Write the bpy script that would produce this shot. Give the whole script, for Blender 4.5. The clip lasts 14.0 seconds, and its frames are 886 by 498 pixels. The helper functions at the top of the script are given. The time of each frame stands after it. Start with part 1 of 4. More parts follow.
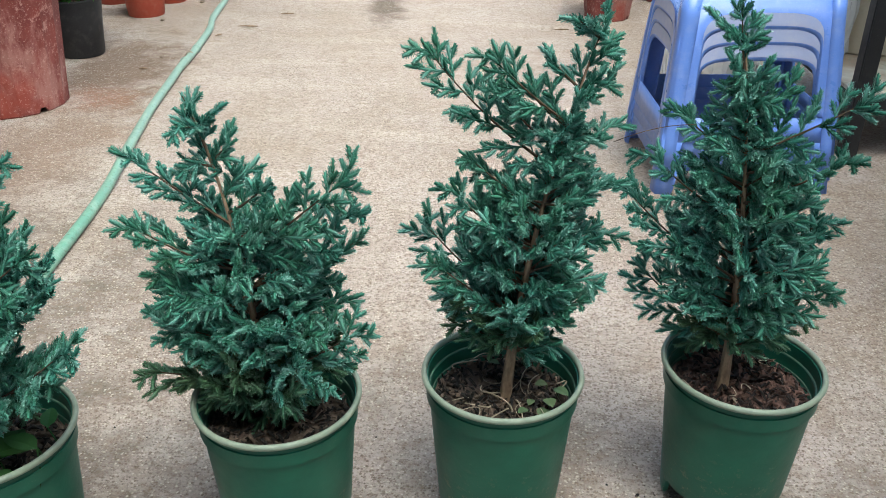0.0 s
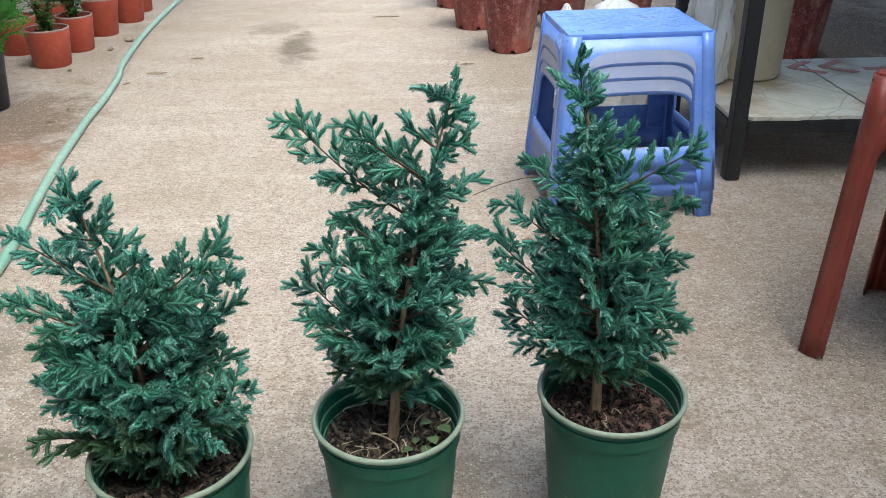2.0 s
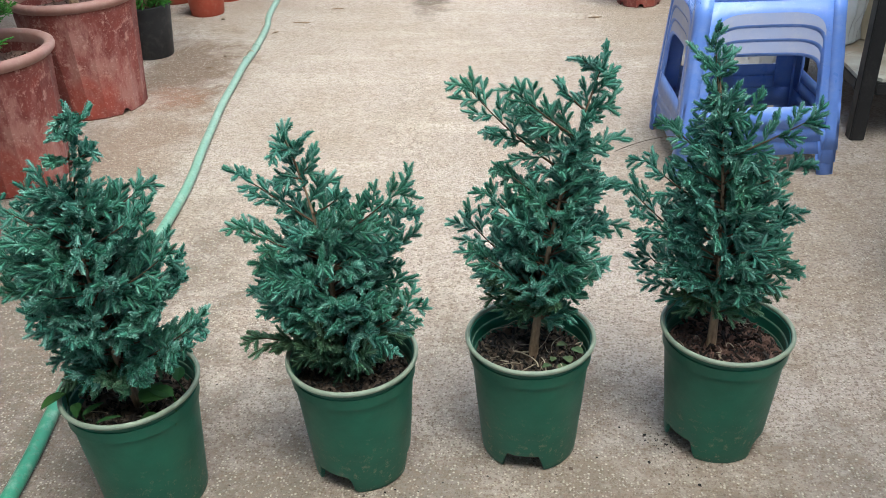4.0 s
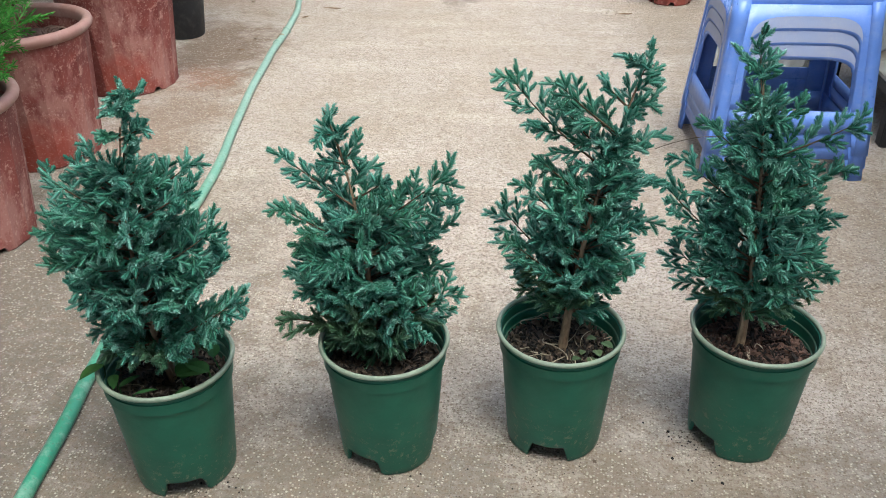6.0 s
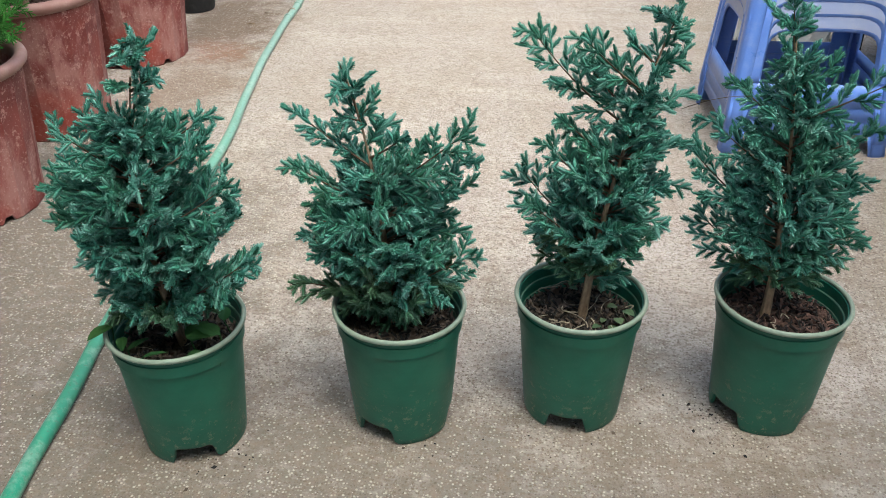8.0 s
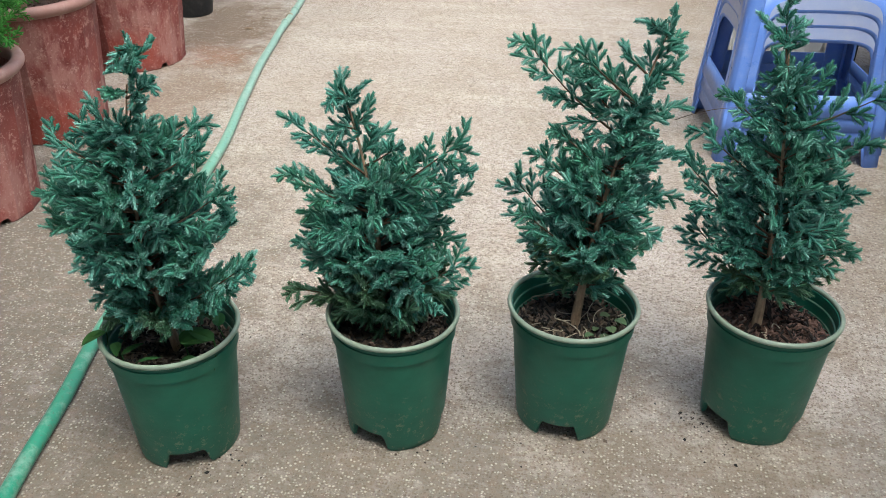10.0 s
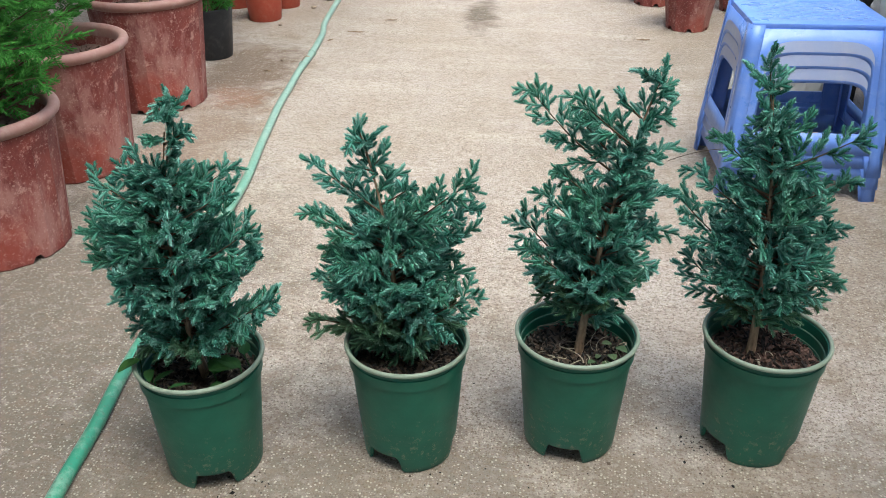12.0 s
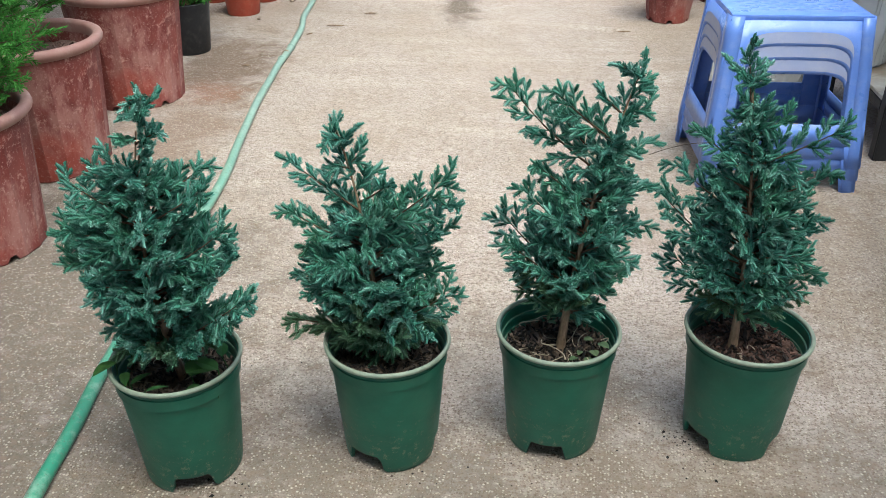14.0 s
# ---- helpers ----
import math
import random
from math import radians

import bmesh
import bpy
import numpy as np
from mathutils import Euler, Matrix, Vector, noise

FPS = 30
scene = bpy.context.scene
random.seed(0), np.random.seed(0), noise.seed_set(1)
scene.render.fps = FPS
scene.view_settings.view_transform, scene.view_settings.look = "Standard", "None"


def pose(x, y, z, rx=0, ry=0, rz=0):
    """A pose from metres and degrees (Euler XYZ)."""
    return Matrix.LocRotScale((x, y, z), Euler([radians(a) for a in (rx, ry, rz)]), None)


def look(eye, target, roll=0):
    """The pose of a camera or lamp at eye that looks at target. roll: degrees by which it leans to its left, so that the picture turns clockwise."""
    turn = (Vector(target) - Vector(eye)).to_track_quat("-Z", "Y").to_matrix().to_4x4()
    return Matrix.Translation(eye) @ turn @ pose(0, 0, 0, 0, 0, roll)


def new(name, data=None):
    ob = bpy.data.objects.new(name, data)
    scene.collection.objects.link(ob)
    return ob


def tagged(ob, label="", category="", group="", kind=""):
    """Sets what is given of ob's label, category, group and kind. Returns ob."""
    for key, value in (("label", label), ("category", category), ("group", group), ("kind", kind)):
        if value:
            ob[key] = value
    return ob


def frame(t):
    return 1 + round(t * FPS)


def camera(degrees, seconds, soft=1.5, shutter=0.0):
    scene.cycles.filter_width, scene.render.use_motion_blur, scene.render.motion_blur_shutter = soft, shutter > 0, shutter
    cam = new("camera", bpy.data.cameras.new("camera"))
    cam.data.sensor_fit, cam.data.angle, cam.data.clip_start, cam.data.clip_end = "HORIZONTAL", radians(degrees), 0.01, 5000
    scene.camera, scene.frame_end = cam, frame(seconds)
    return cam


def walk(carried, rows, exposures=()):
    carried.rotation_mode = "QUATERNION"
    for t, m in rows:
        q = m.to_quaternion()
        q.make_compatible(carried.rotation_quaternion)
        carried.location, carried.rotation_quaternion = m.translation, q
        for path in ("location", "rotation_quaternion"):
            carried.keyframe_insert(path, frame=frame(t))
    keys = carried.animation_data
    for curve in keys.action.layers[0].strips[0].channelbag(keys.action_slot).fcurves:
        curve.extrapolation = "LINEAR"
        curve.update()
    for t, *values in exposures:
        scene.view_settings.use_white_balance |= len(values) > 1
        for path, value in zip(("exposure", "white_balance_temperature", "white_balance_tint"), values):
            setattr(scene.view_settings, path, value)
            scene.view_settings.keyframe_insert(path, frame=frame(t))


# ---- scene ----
cam = camera(54.50, 14.0, 0.6)
PATH = [
    (0, (0.1286, 0.0497, 0.7413), (-0.0586, 1.8049, -0.1990), 0.29),
    (0.5, (0.1797, 0.0199, 0.7766), (0.0972, 1.7961, -0.1390), -0.11),
    (1, (0.2069, 0.0148, 0.8042), (0.1517, 1.8008, -0.0943), -0.68),
    (1.5, (0.2003, 0.0109, 0.7976), (0.1525, 1.8013, -0.0924), -0.92),
    (2, (0.1984, 0.0148, 0.7948), (0.1534, 1.8041, -0.0975), -0.87),
    (2.5, (0.1896, 0.0047, 0.7814), (0.1244, 1.7852, -0.1273), -0.95),
    (3, (0.1975, -0.0122, 0.8010), (0.0791, 1.7466, -0.1437), -2.12),
    (3.5, (0.1748, -0.0831, 0.8426), (-0.0602, 1.6434, -0.1393), -2.63),
    (4, (0.1603, -0.1398, 0.8693), (-0.1304, 1.5700, -0.1266), -2.39),
    (4.2, (0.1623, -0.1500, 0.8698), (-0.1480, 1.5582, -0.1230), -2.04),
    (6.5, (0.1240, -0.1564, 0.8750), (-0.1828, 1.5373, -0.1434), -0.14),
    (7, (0.1224, -0.1563, 0.8587), (-0.1780, 1.5377, -0.1611), 0.06),
    (7.5, (0.1213, -0.1537, 0.8485), (-0.1997, 1.5305, -0.1813), -0.24),
    (7.7, (0.1175, -0.1513, 0.8369), (-0.2089, 1.5289, -0.1977), -0.27),
    (9.8, (0.1112, -0.1401, 0.8181), (-0.2119, 1.5356, -0.2248), 0.40),
    (10, (0.1186, -0.1502, 0.8370), (-0.2027, 1.5346, -0.1917), 0.45),
    (10.5, (0.1141, -0.1650, 0.8474), (-0.2188, 1.5296, -0.1615), 0.02),
    (11, (0.1230, -0.1617, 0.8509), (-0.2240, 1.5324, -0.1540), -0.53),
    (11.5, (0.1215, -0.1831, 0.8616), (-0.2357, 1.5204, -0.1236), -0.50),
    (12, (0.1345, -0.2158, 0.8752), (-0.2244, 1.5014, -0.0853), -0.27),
    (12.5, (0.1372, -0.2116, 0.8708), (-0.2147, 1.5083, -0.0874), -0.26),
    (13, (0.1339, -0.2052, 0.8677), (-0.2127, 1.5111, -0.0989), -0.33),
    (13.5, (0.1352, -0.2010, 0.8773), (-0.2011, 1.5170, -0.0898), -0.29),
    (14, (0.1384, -0.2003, 0.8746), (-0.1837, 1.5155, -0.1011), -0.36),
]
EXPOSURES = [(0.0, 1.57, 5950, -1), (14.0, 1.57, 5950, -1)]
walk(cam, [(t, look(eye, target, roll)) for t, eye, target, roll in PATH], EXPOSURES)

# ---- light: soft daylight under an overcast sky ----
SUN_ELEVATION, SUN_AZIMUTH = 66.0, 140.0   # degrees; azimuth from +y towards +x
world = bpy.data.worlds.new("sky")
scene.world = world
world.use_nodes = True
wn, wl = world.node_tree.nodes, world.node_tree.links
sky = wn.new("ShaderNodeTexSky")
sky.sky_type, sky.sun_disc = "NISHITA", False
sky.sun_elevation, sky.sun_rotation = radians(SUN_ELEVATION), radians(SUN_AZIMUTH)
sky.air_density, sky.dust_density, sky.ozone_density = 1.0, 4.0, 1.0
wl.new(sky.outputs["Color"], wn["Background"].inputs["Color"])
wn["Background"].inputs["Strength"].default_value = 0.15

sun = new("sun", bpy.data.lights.new("sun", "SUN"))
sun.data.energy, sun.data.angle, sun.data.color = 1.35, radians(50), (1.0, 0.955, 0.90)
_e, _a = radians(SUN_ELEVATION), radians(SUN_AZIMUTH)
sun.matrix_world = look((6 * math.cos(_e) * math.sin(_a), 6 * math.cos(_e) * math.cos(_a), 6 * math.sin(_e)), (0, 0, 0))


# ---- materials ----
class Nodes:
    """A small builder for procedural materials."""

    def __init__(self, name, rough=0.6, metal=0.0):
        self.m = bpy.data.materials.new(name)
        self.m.use_nodes = True
        self.t = self.m.node_tree
        self.b = self.t.nodes["Principled BSDF"]
        self.b.inputs["Roughness"].default_value = rough
        self.b.inputs["Metallic"].default_value = metal
        self.co = self.t.nodes.new("ShaderNodeTexCoord").outputs["Object"]

    def link(self, a, b):
        self.t.links.new(a, b)

    def scaled(self, v):
        n = self.t.nodes.new("ShaderNodeMapping")
        n.inputs["Scale"].default_value = v
        self.link(self.co, n.inputs["Vector"])
        return n.outputs[0]

    def noise(self, scale, detail=4, rough=0.55, vec=None, out="Fac"):
        n = self.t.nodes.new("ShaderNodeTexNoise")
        n.inputs["Scale"].default_value, n.inputs["Detail"].default_value, n.inputs["Roughness"].default_value = scale, detail, rough
        self.link(vec or self.co, n.inputs["Vector"])
        return n.outputs[out]

    def cells(self, scale, vec=None, feature="F1", out="Distance"):
        n = self.t.nodes.new("ShaderNodeTexVoronoi")
        n.feature = feature
        n.inputs["Scale"].default_value = scale
        self.link(vec or self.co, n.inputs["Vector"])
        return n.outputs[out]

    def ramp(self, fac, *stops):
        n = self.t.nodes.new("ShaderNodeValToRGB")
        e = n.color_ramp.elements
        while len(e) < len(stops):
            e.new(0.5)
        for k, (p, c) in zip(e, stops):
            k.position, k.color = p, ((*c, 1) if isinstance(c, tuple) else (c, c, c, 1))
        self.link(fac, n.inputs["Fac"])
        return n.outputs["Color"]

    def mix(self, fac, a, b, kind="MIX"):
        n = self.t.nodes.new("ShaderNodeMix")
        n.data_type, n.blend_type = "RGBA", kind
        for sock, v in ((n.inputs[0], fac), (n.inputs[6], a), (n.inputs[7], b)):
            if isinstance(v, (int, float)):
                sock.default_value = v
            elif isinstance(v, tuple):
                sock.default_value = (*v, 1)
            else:
                self.link(v, sock)
        return n.outputs[2]

    def math(self, op, a, b=0.0, clamp=False):
        n = self.t.nodes.new("ShaderNodeMath")
        n.operation, n.use_clamp = op, clamp
        for sock, v in zip(n.inputs, (a, b)):
            if isinstance(v, (int, float)):
                sock.default_value = v
            else:
                self.link(v, sock)
        return n.outputs[0]

    def spot(self, x, y, rx, ry, soft=0.5, turn=0.0, wobble=None):
        """1 inside an irregular patch of the ground round (x, y), falling to 0 at its rim."""
        n = self.t.nodes.new("ShaderNodeMapping")
        n.vector_type = "TEXTURE"
        n.inputs["Location"].default_value = (x, y, 0)
        n.inputs["Rotation"].default_value = (0, 0, radians(turn))
        n.inputs["Scale"].default_value = (rx, ry, 1)
        self.link(self.co, n.inputs["Vector"])
        d = self.t.nodes.new("ShaderNodeVectorMath")
        d.operation = "LENGTH"
        self.link(n.outputs[0], d.inputs[0])
        v = self.math("ADD", d.outputs["Value"], self.math("MULTIPLY", self.math("SUBTRACT", wobble or self.noise(14, 5), 0.5), 2.4))
        return self.math("SUBTRACT", 1.0, self.math("MULTIPLY", self.math("SUBTRACT", v, 1 - soft), 1 / soft, True), True)

    def rand(self):
        return self.t.nodes.new("ShaderNodeObjectInfo").outputs["Random"]

    def island(self):
        return self.t.nodes.new("ShaderNodeNewGeometry").outputs["Random Per Island"]

    def attr(self, name):
        n = self.t.nodes.new("ShaderNodeAttribute")
        n.attribute_name = name
        return n.outputs["Fac"]

    def color(self, c):
        if isinstance(c, tuple):
            self.b.inputs["Base Color"].default_value = (*c, 1)
        else:
            self.link(c, self.b.inputs["Base Color"])
        return self

    def rough(self, r):
        self.link(r, self.b.inputs["Roughness"])
        return self

    def bump(self, height, dist=0.002, strength=0.6):
        n = self.t.nodes.new("ShaderNodeBump")
        n.inputs["Strength"].default_value, n.inputs["Distance"].default_value = strength, dist
        self.link(height, n.inputs["Height"])
        self.link(n.outputs[0], self.b.inputs["Normal"])
        return self

    def put(self, name, v):
        self.b.inputs[name].default_value = v
        return self


def ground_material():
    n = Nodes("trodden_concrete", 0.93)
    n.put("Specular IOR Level", 0.15)
    big = n.noise(1.1, 5, 0.6)
    mid = n.noise(6, 6, 0.65)
    streak = n.noise(3.0, 5, 0.6, n.scaled((0.6, 2.6, 1)))
    fine = n.noise(150, 4, 0.7)
    c = n.ramp(big, (0.3, (0.36, 0.295, 0.24)), (0.5, (0.46, 0.39, 0.345)), (0.7, (0.52, 0.455, 0.412)))
    c = n.mix(n.ramp(mid, (0.40, 0.0), (0.62, 0.55)), c, (0.38, 0.305, 0.24))
    c = n.mix(n.ramp(streak, (0.52, 0.0), (0.72, 0.6)), c, (0.58, 0.51, 0.445))
    # damp and soiled patches; the broad near ones have foreground shade painted in
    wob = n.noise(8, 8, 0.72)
    for x, y, rx, ry, turn, k, col in (
            (-1.10, 2.46, 0.233, 0.473, 12, 0.9, (0.15, 0.095, 0.065)), (-1.00, 1.84, 0.193, 0.499, 0, 0.7, (0.26, 0.17, 0.115)),
            (-1.06, 2.19, 0.125, 0.134, 0, 0.5, (0.30, 0.12, 0.07)), (-0.45, 3.39, 0.091, 0.308, 8, 1.0, (0.14, 0.11, 0.09)),
            (-0.60, 3.75, 0.153, 0.154, 0, 0.85, (0.25, 0.21, 0.18)), (-1.23, 3.38, 0.252, 0.711, 0, 0.5, (0.30, 0.22, 0.16)),
            (1.01, 1.42, 0.753, 0.679, 20, 0.5, (0.28, 0.21, 0.14)), (-0.92, 0.74, 0.692, 0.921, 0, 0.85, (0.16, 0.135, 0.108)),
            (0.48, 3.05, 0.408, 0.830, 0, 0.45, (0.30, 0.23, 0.165)), (0.33, 1.76, 0.505, 0.394, 0, 0.3, (0.32, 0.25, 0.18)), (1.64, 3.50, 0.780, 1.213, 0, 0.9, (0.10, 0.075, 0.055)),
            # the first spans the near floor and puts its shade into the colour
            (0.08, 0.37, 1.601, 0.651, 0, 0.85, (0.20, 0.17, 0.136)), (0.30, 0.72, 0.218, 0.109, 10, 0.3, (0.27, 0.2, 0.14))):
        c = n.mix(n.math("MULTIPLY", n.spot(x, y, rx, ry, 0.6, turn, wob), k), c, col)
    # grit: pale and dark grains in the worn surface
    g = n.cells(260)
    r = n.cells(260, out="Color")
    lum = n.t.nodes.new("ShaderNodeSeparateColor")
    n.link(r, lum.inputs[0])
    worn = n.ramp(n.noise(2.3, 4), (0.34, 0.5), (0.55, 1.0))
    dot = n.math("MULTIPLY", n.ramp(g, (0.22, 1.0), (0.42, 0.0)), worn)
    c = n.mix(n.math("MULTIPLY", dot, n.ramp(lum.outputs[0], (0.60, 0.0), (0.80, 0.75))), c, (0.66, 0.59, 0.50))
    c = n.mix(n.math("MULTIPLY", dot, n.ramp(lum.outputs[1], (0.58, 0.0), (0.72, 0.9))), c, (0.15, 0.115, 0.085))
    c = n.mix(n.ramp(fine, (0.36, 0.9), (0.5, 0.0)), c, (0.20, 0.155, 0.12))
    pits = n.noise(58, 5, 0.75, n.scaled((0.6, 1.5, 1)))
    c = n.mix(n.math("MULTIPLY", n.ramp(pits, (0.585, 0.0), (0.64, 0.8)), n.ramp(n.noise(4.5, 3), (0.42, 0.1), (0.6, 1.0))), c, (0.20, 0.155, 0.12))
    # crumbly lumps, a centimetre or two across
    lump = n.noise(42, 7, 0.7, n.scaled((0.9, 1.15, 1)))
    c = n.mix(n.ramp(lump, (0.36, 0.55), (0.50, 0.0)), c, (0.27, 0.205, 0.155))
    c = n.mix(n.ramp(lump, (0.54, 0.0), (0.68, 0.4)), c, (0.53, 0.46, 0.395))
    # coarse sand grains, three to five millimetres
    g2 = n.cells(210, feature="F1")
    lum2 = n.t.nodes.new("ShaderNodeSeparateColor")
    n.link(n.cells(210, out="Color"), lum2.inputs[0])
    dot2 = n.ramp(g2, (0.25, 1.0), (0.48, 0.0))
    c = n.mix(n.math("MULTIPLY", dot2, n.ramp(lum2.outputs[0], (0.62, 0.0), (0.80, 0.7))), c, (0.62, 0.55, 0.45))
    c = n.mix(n.math("MULTIPLY", dot2, n.ramp(lum2.outputs[1], (0.66, 0.0), (0.84, 0.75))), c, (0.17, 0.13, 0.095))
    # scuffs across
    sc = n.noise(20, 7, 0.72, n.scaled((0.6, 1.2, 1)))
    c = n.mix(n.ramp(sc, (0.60, 0.0), (0.68, 0.38)), c, (0.27, 0.20, 0.14))
    n.color(c)
    h = n.math("ADD", n.math("MULTIPLY", fine, 0.6), n.math("ADD", n.math("MULTIPLY", n.noise(45, 5, 0.65), 0.9), n.math("ADD", n.math("MULTIPLY", n.math("ADD", dot, dot2), 0.8), n.math("MULTIPLY", lump, 2.2))))
    n.bump(h, 0.0042, 0.65)
    return n.m


def plastic(name, col, dark, dusty, rough=0.4, dust=0.35, scale=14):
    n = Nodes(name, rough)
    v = n.noise(scale, 6, 0.65)
    c = n.mix(n.ramp(v, (0.35, 0.0), (0.7, 0.7)), col, dark)
    c = n.mix(n.ramp(n.noise(scale * 2.3, 7, 0.7), (0.52, 0.0), (0.75, dust)), c, dusty)
    c = n.mix(n.ramp(n.noise(420, 2), (0.62, 0.0), (0.72, 0.25)), c, dusty)
    n.color(c)
    n.rough(n.ramp(v, (0.3, rough - 0.08), (0.7, min(rough + 0.18, 1))))
    n.bump(n.noise(220, 3), 0.0006, 0.35)
    return n.m


def hose_material():
    n = Nodes("green_hose_paler_far", 0.42)
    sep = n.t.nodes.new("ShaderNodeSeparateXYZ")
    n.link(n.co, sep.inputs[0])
    # green at the near end, paler along +y
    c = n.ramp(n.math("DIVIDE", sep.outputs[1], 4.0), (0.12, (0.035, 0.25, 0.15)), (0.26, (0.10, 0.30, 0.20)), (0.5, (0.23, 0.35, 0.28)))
    c = n.mix(n.ramp(n.noise(30, 6, 0.7), (0.48, 0.0), (0.66, 0.6)), c, (0.32, 0.43, 0.35))
    c = n.mix(n.ramp(n.noise(150, 4, 0.7), (0.55, 0.0), (0.68, 0.7)), c, (0.10, 0.15, 0.10))
    n.color(c)
    n.bump(n.noise(200, 3), 0.0008, 0.4)
    return n.m


def red_pot_material():
    n = Nodes("weathered_red_plastic", 0.6)
    v = n.noise(7, 6, 0.65)
    c = n.mix(n.ramp(v, (0.38, 0.0), (0.6, 1.0)), (0.13, 0.020, 0.018), (0.23, 0.056, 0.045))
    pale = n.noise(9, 8, 0.72, n.scaled((1, 1, 0.4)))
    c = n.mix(n.ramp(pale, (0.50, 0.0), (0.60, 0.7)), c, (0.38, 0.19, 0.165))
    c = n.mix(n.ramp(n.noise(34, 7, 0.75), (0.56, 0.0), (0.63, 0.75)), c, (0.47, 0.27, 0.23))
    c = n.mix(n.ramp(n.noise(4.2, 4), (0.56, 0.0), (0.64, 0.7)), c, (0.29, 0.045, 0.026))
    c = n.mix(n.ramp(n.noise(190, 4), (0.58, 0.0), (0.68, 0.5)), c, (0.50, 0.33, 0.28))
    n.color(c)
    n.bump(n.noise(90, 5), 0.0012, 0.5)
    return n.m


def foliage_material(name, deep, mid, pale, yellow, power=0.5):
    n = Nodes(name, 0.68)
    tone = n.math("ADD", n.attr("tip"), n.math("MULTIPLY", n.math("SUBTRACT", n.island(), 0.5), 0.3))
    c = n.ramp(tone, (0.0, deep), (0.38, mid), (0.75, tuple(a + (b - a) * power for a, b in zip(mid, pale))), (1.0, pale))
    c = n.mix(n.ramp(n.noise(9, 3), (0.5, 0.0), (0.75, 0.55)), c, yellow)
    c = n.mix(n.ramp(n.rand(), (0.1, 0.0), (0.9, 0.22)), c, yellow)
    n.color(c)
    n.put("Specular IOR Level", 0.2)
    return n.m


def bark_material(name, a, b):
    n = Nodes(name, 0.9)
    v = n.noise(140, 6, 0.7, n.scaled((1, 1, 0.3)))
    n.color(n.ramp(v, (0.3, a), (0.7, b)))
    n.bump(v, 0.0015, 0.9)
    return n.m


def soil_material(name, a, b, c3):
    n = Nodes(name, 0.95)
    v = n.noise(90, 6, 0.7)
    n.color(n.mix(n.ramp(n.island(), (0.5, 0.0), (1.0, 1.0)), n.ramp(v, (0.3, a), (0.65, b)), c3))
    n.bump(n.noise(180, 5), 0.004, 0.9)
    return n.m


def slab_material():
    n = Nodes("broken_marble", 0.5)
    v = n.noise(9, 6, 0.7)
    c = n.ramp(v, (0.3, (0.46, 0.45, 0.38)), (0.55, (0.60, 0.61, 0.54)), (0.75, (0.66, 0.66, 0.60)))
    c = n.mix(n.ramp(n.noise(5, 5), (0.46, 0.0), (0.62, 0.8)), c, (0.30, 0.20, 0.12))
    c = n.mix(n.ramp(n.cells(7, feature="DISTANCE_TO_EDGE"), (0.0, 0.8), (0.02, 0.0)), c, (0.30, 0.28, 0.20))
    n.color(c)
    n.bump(v, 0.002, 0.3)
    return n.m


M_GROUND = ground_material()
def green_pot_material():
    n = Nodes("green_plastic", 0.36)
    v = n.noise(12, 5, 0.6)
    c = n.mix(n.ramp(v, (0.35, 0.0), (0.7, 0.8)), (0.0115, 0.112, 0.070), (0.0056, 0.062, 0.038))
    c = n.mix(n.ramp(n.noise(26, 7, 0.7), (0.52, 0.0), (0.72, 0.45)), c, (0.04, 0.115, 0.078))
    low = n.t.nodes.new("ShaderNodeSeparateXYZ")
    n.link(n.co, low.inputs[0])
    splash = n.math("MULTIPLY", n.ramp(n.noise(95, 6, 0.75), (0.56, 0.0), (0.64, 1.0)), n.ramp(low.outputs[2], (0.0, 0.9), (0.12, 0.0)))
    c = n.mix(splash, c, (0.20, 0.19, 0.13))
    c = n.mix(n.ramp(n.noise(38, 5, 0.8, n.scaled((1, 1, 3))), (0.66, 0.0), (0.72, 0.5)), c, (0.14, 0.20, 0.14))
    n.color(c)
    n.rough(n.ramp(v, (0.3, 0.38), (0.7, 0.55)))
    n.put("Specular IOR Level", 0.5)
    n.bump(n.noise(160, 4), 0.0006, 0.4)
    return n.m


M_GREEN = green_pot_material()
M_RIM = plastic("worn_green_rim", (0.22, 0.26, 0.20), (0.14, 0.185, 0.135), (0.32, 0.33, 0.26), 0.5, 0.5, 40)
# paler than the pot: highlights of the inner ridges painted in
M_RIDGE = plastic("highlit_green_ridge", (0.10, 0.17, 0.12), (0.05, 0.11, 0.075), (0.18, 0.22, 0.16), 0.5, 0.5, 40)
M_RED = red_pot_material()
M_REDRIM = plastic("faded_red_rim", (0.34, 0.20, 0.175), (0.27, 0.12, 0.10), (0.45, 0.33, 0.30), 0.6, 0.5)
M_REDPLAIN = plastic("red_plastic", (0.42, 0.075, 0.04), (0.34, 0.055, 0.03), (0.46, 0.2, 0.14), 0.55, 0.4)
M_GREYRIM = plastic("dusty_rim", (0.30, 0.20, 0.18), (0.25, 0.14, 0.12), (0.36, 0.30, 0.27), 0.7, 0.5)
M_BLACK = plastic("black_plastic", (0.022, 0.025, 0.030), (0.014, 0.017, 0.02), (0.10, 0.09, 0.085), 0.5, 0.5)
M_BLUE = plastic("blue_plastic", (0.15, 0.27, 0.70), (0.12, 0.23, 0.64), (0.36, 0.43, 0.68), 0.3, 0.35)
M_BLUEDUST = plastic("faded_blue_plastic", (0.38, 0.42, 0.60), (0.32, 0.39, 0.64), (0.52, 0.53, 0.60), 0.5, 0.5)
